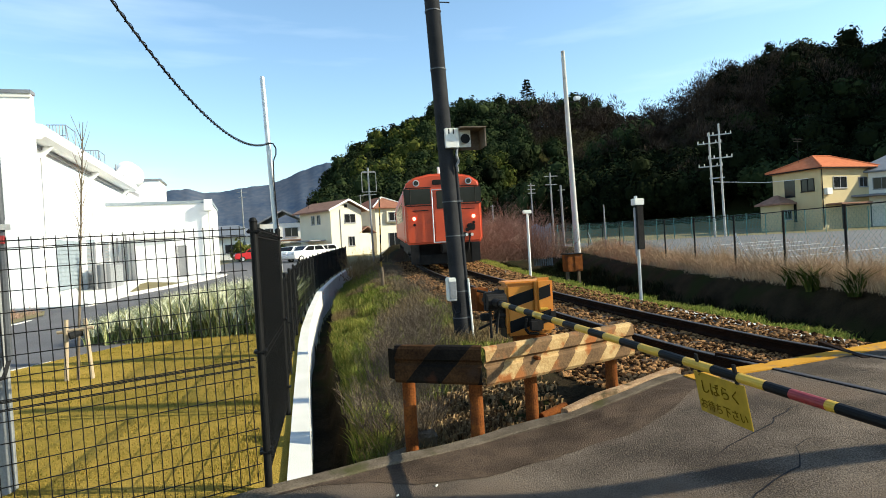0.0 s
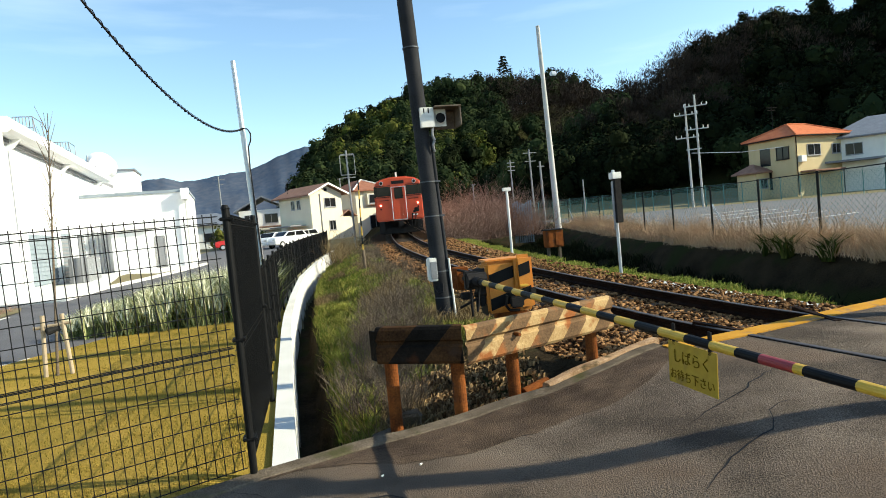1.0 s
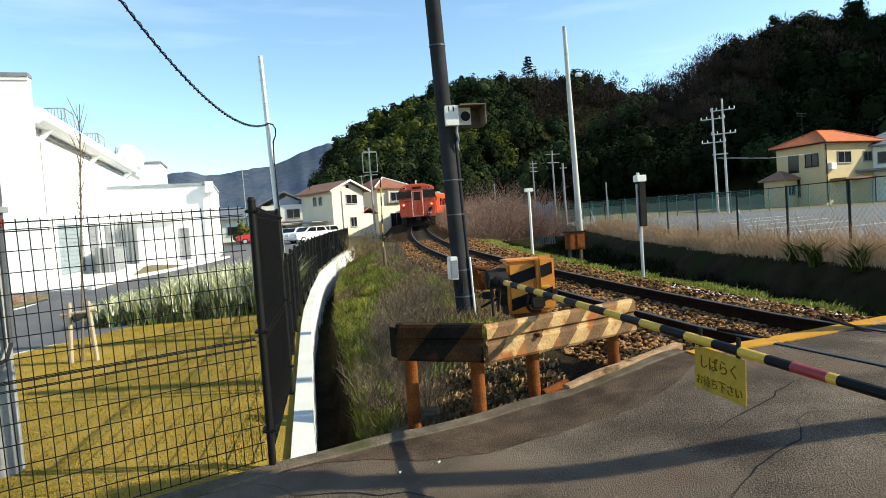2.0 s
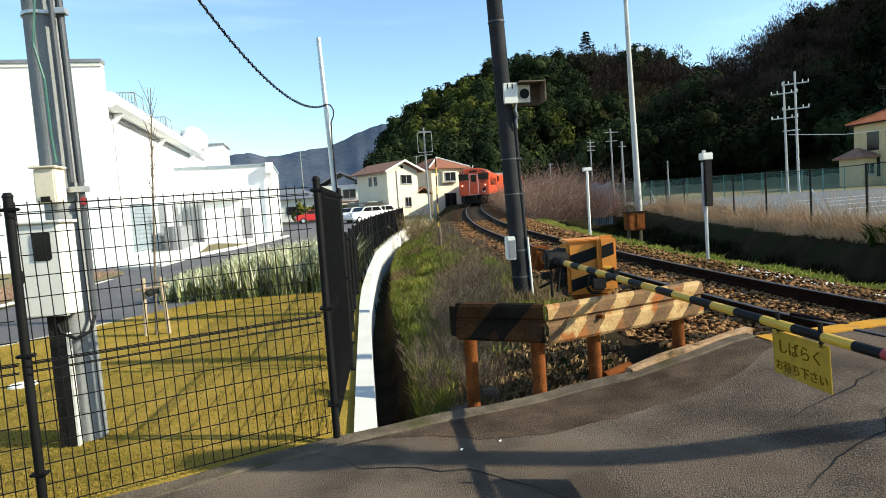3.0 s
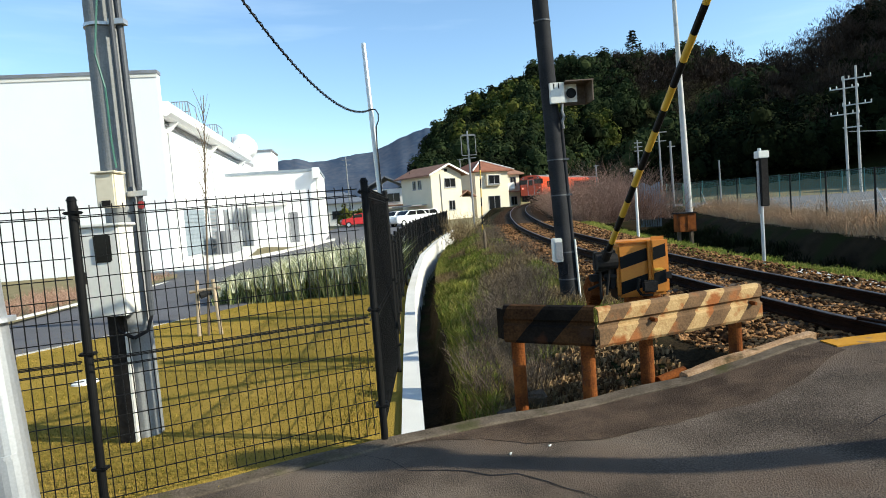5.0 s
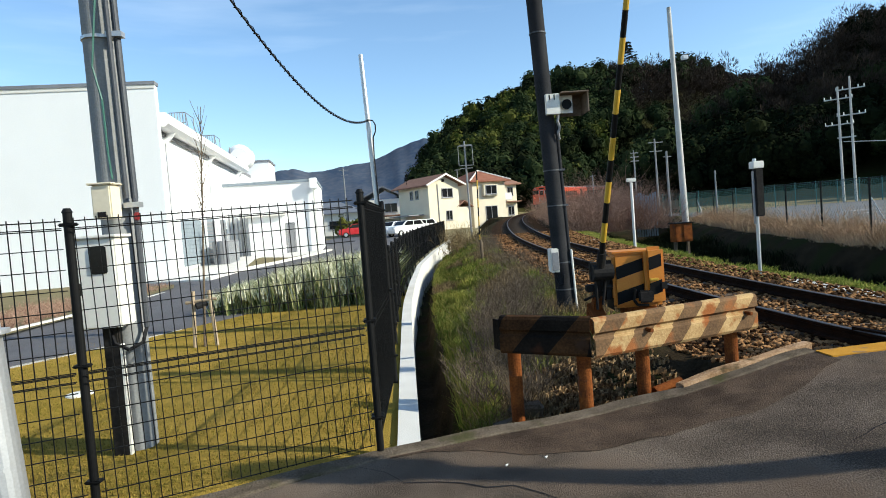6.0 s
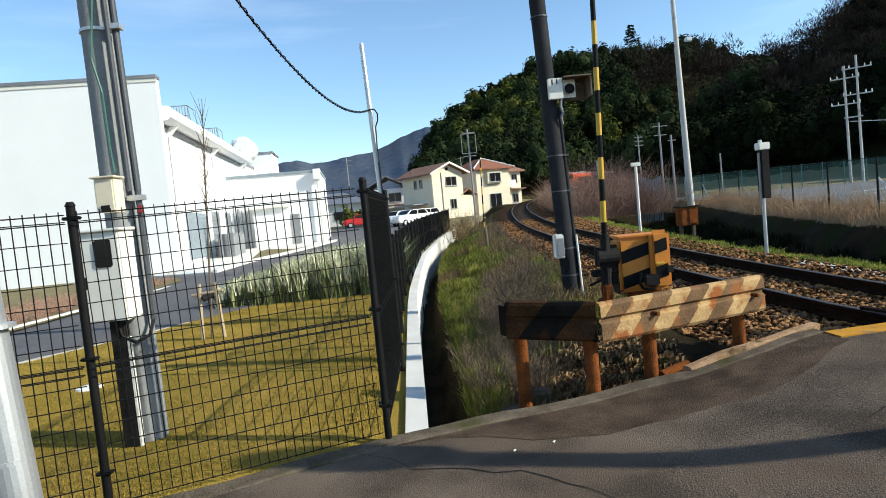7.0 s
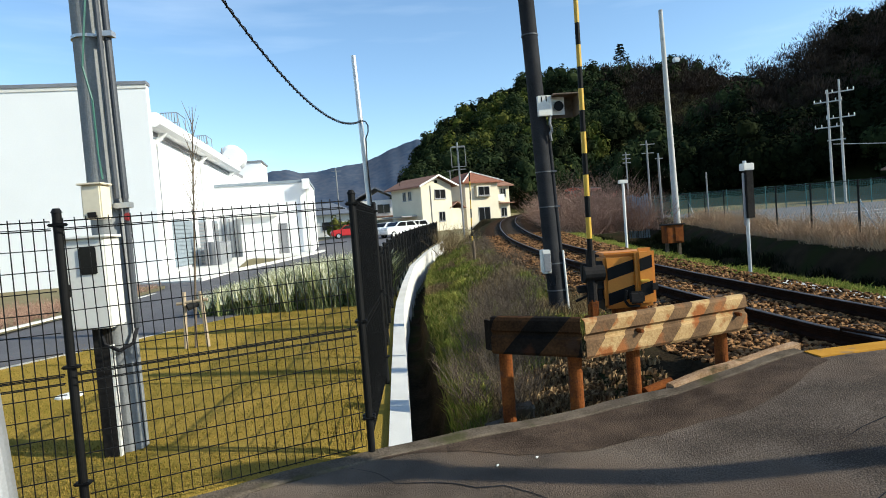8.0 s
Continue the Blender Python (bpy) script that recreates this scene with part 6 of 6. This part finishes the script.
    blades("verge_straw", "dry straw below the wire fence", "grass", dr, STRAW, 0.46, 0.32, 26, 0.005, 1.5, 14)
    blades("ditch_weeds", "ditch weeds in a near-black green that carries the ditch's shade", "weeds", dk, LEAF, 0.34, 0.3, 34, 0.009, 0.9, 16)
    fs = []
    for k in range(230):
        y = 5 + 28 * rng.uniform()
        fs.append((lot_edge(y) - rng.uniform(-0.4, 0.35), y, ground(lot_edge(y) - 0.6, y)[0] + 0.1, rng.uniform(0.6, 1.2)))
    bush("fence_brush", "tangled pale straw-brown brush along the wire fence", "brush", fs, STRAW, 8, 16, 0.005)
    th = []
    for k in range(260):
        y = 30 + 34 * rng.uniform()
        x = track_x(y) + 2.8 + rng.uniform(0, 5.5)
        th.append((x, y, track_z(y) - 0.5, rng.uniform(1.6, 3.4)))
    th += [(12.0 + rng.normal(0, 0.9), 37 + rng.normal(0, 1.5), 0.9, rng.uniform(3.2, 4.6)) for _ in range(16)]
    bush("thicket", "reddish-brown leafless thicket beside the curve", "thicket", th, THICK, 9, 46, 0.009, 0.75)
    # palm-like clump by the wire fence
    blades("spiky_plant", "dark green spiky leaved clump by the wire fence", "plant", [(10.75, 9.6, 0.1, 0.62), (10.95, 10.4, 0.1, 0.6), (10.5, 8.3, 0.1, 0.6)], LEAF2, 1.0, 0.22, 60, 0.028, 1.1, 15)
    # staked young tree on the lawn
    t = thing("young_tree", "bare young tree tied to two wooden stakes", "tree", -3.42, 7.5, 0)
    part("trunk", rod(bmesh.new(), (0, 0, -0.1), (0.27, 0, 3.6), 0.022, 0.005, 8), TWIG, t)
    for k in range(26):
        z = 1.9 + 1.5 * k / 26
        a = k * 2.4
        part("twig", rod(bmesh.new(), (0.073 * z, 0, z), (0.073 * z + math.cos(a) * 0.12, math.sin(a) * 0.12, z + 0.36), 0.006, 0.002, 4), TWIG, t)
    for x in (-0.14, 0.2):
        part("stake", rod(bmesh.new(), (x, 0.1 * x, -0.2), (x * 0.7, 0, 0.85), 0.028, None, 8), WOODP, t)
    part("cross_stake", rod(bmesh.new(), (-0.22, 0, 0.68), (0.24, 0, 0.72), 0.024, None, 8), WOODP, t)
    part("tie", rod(bmesh.new(), (-0.05, -0.05, 0.62), (0.08, 0.04, 0.66), 0.05, None, 8), TYRE, t)
    sk = thing("stake", "short weathered wooden stake on the bank", "stake", 1.94, 17.0, 0.3)
    part("post", rod(bmesh.new(), (0.02, 0, -0.6), (0, 0, 0.7), 0.05, 0.045, 10), TWIG, sk)
    pv = thing("inspection_cover", "white plastic inspection cover in the lawn", "cover", -3.93, 5.04, 0.0)
    part("lid", rod(bmesh.new(), (0, 0, 0), (0, 0, 0.02), 0.14, 0.13, 18), OFFW, pv)
    hd = [(rng.uniform(-10.9, -8.75), rng.uniform(8.5, 19.8), 0.0, rng.uniform(0.32, 0.5)) for _ in range(230)]
    bush("planted_bed", "low reddish-brown planted bed in the drive island", "planting", hd, THICK, 10, 18, 0.009)


def ballast():
    """Loose stones, joined; the nearest ones singly, under the track's bed."""
    rng = np.random.default_rng(5)
    base = bmesh.new()
    bmesh.ops.create_icosphere(base, subdivisions=1, radius=1)
    vs = np.array([v.co[:] for v in base.verts])
    fs = [tuple(v.index for v in f.verts) for f in base.faces]
    base.free()
    verts, faces, single = [], [], []
    for k in range(19000):
        y = 3.1 + 26 * rng.uniform() ** 2.0
        c = track_x(y)
        x = c + rng.uniform(-1.95, 1.8 + 0.03 * max(y - 6, 0))
        if y < kerb_y(x) + 0.12:
            continue
        z = max(ground(x, y)[0], track_z(y) - 0.17 - 0.55 * max(c - 1.5 - x, 0)) + 0.02
        s = rng.uniform(0.017, 0.04) * (1 if y < 14 else 1.35)
        a = rng.uniform(0, 6.283)
        q = vs * (1 + rng.normal(0, 0.18, (12, 1))) * (s, s * rng.uniform(0.6, 1), s * rng.uniform(0.5, 0.8))
        q = np.stack([q[:, 0] * math.cos(a) - q[:, 1] * math.sin(a), q[:, 0] * math.sin(a) + q[:, 1] * math.cos(a), q[:, 2]], 1)
        if len(single) < 260 and y < 5.2 and x < c - 0.6:
            single.append((q, (x, y, z)))
            continue
        i = len(verts)
        verts += [tuple(p) for p in q + (x, y, z)]
        faces += [tuple(i + j for j in f) for f in fs]
    bed = tagged(soup("ballast", verts, faces, STONE), "rust-brown crushed stone ballast of the track", "ballast", kind="stuff")
    shared = []
    for k in range(12):
        me = bpy.data.meshes.new("stone")
        me.from_pydata([tuple(p) for p in single[k][0]], [], fs)
        me.materials.append(STONE_O)
        shared.append(me)
    for k, (q, at) in enumerate(single):
        ob = new("stone", shared[k % 12])
        ob.parent = bed
        ob.location = at


# ---- build ----
ground_sheet()
pave()
crossing()
mountains()
rails()
guard_rail()
ARM, PLATE = barrier()
leaning_pole()
rubble()
cracks()
signs()
fences()
chain_fence()
far_fence()
poles()
works()
houses()
cars()
REAR = train_car("vermilion diesel railcar with dark cab windows and lit tail lamps", True)
FRONT = train_car("vermilion diesel railcar coupled ahead of another", False)
plants()
woods()
pine(86.5, 226, 53, 12, "tall layered pine on the ridge")
pine(62, 238, 52, 9, "small round pine on the ridge")
ballast()


def motions():
    """The train leaves, the arm rises, the notice plate sways."""
    run = ((0, 19.3), (0.5, 26.0), (1.0, 32.4), (1.5, 38.2), (2.0, 43.5), (2.8, 51.5), (3.5, 58.5), (4.0, 63.5), (4.5, 68.5), (5.2, 75.5), (6.0, 84), (6.5, 89.5), (7.0, 95), (8.0, 106))
    for car_ob, ahead in ((REAR, 0.0), (FRONT, 21.0)):
        rows = []
        for t, y in run:
            a = road_from(y, ahead)
            b = road_from(y, ahead + 20.0)
            p, q = Vector((track_x(a), a, track_z(a))), Vector((track_x(b), b, track_z(b)))
            d = q - p
            rows.append((t, Matrix.Translation(p) @ Euler((math.atan2(d.z, math.hypot(d.x, d.y)), 0, -math.atan2(d.x, d.y))).to_matrix().to_4x4()))
        walk(car_ob, rows)
    lift = ((0, -0.4), (3.6, -0.4), (3.7, 0.3), (3.8, 2.6), (3.9, 6.2), (4.0, 9.8), (4.1, 13), (4.2, 16.3), (4.3, 18.5), (4.4, 21.3), (4.5, 23.3), (4.7, 28.5), (5.2, 42), (5.8, 57.5), (6.0, 62.5), (6.5, 76), (7.0, 84.5), (7.5, 88.5), (8.0, 88.5))
    walk(ARM, [(t, Matrix.Translation(ARM_PIVOT) @ pose(0, 0, 0, 0, 0, -0.3) @ pose(0, 0, 0, -a, 0, 0)) for t, a in lift])
    sway = ((0, -10), (0.4, 6), (0.8, -4), (1.2, 8), (1.6, -6), (2.2, 5), (3.0, -3), (3.6, 2), (4.0, -8), (4.4, 10), (4.8, -6), (5.6, 4), (6.4, 0), (8.0, 0))
    walk(PLATE, [(t, pose(0, -4.03, -0.035, 0, a, 0)) for t, a in sway])


motions()
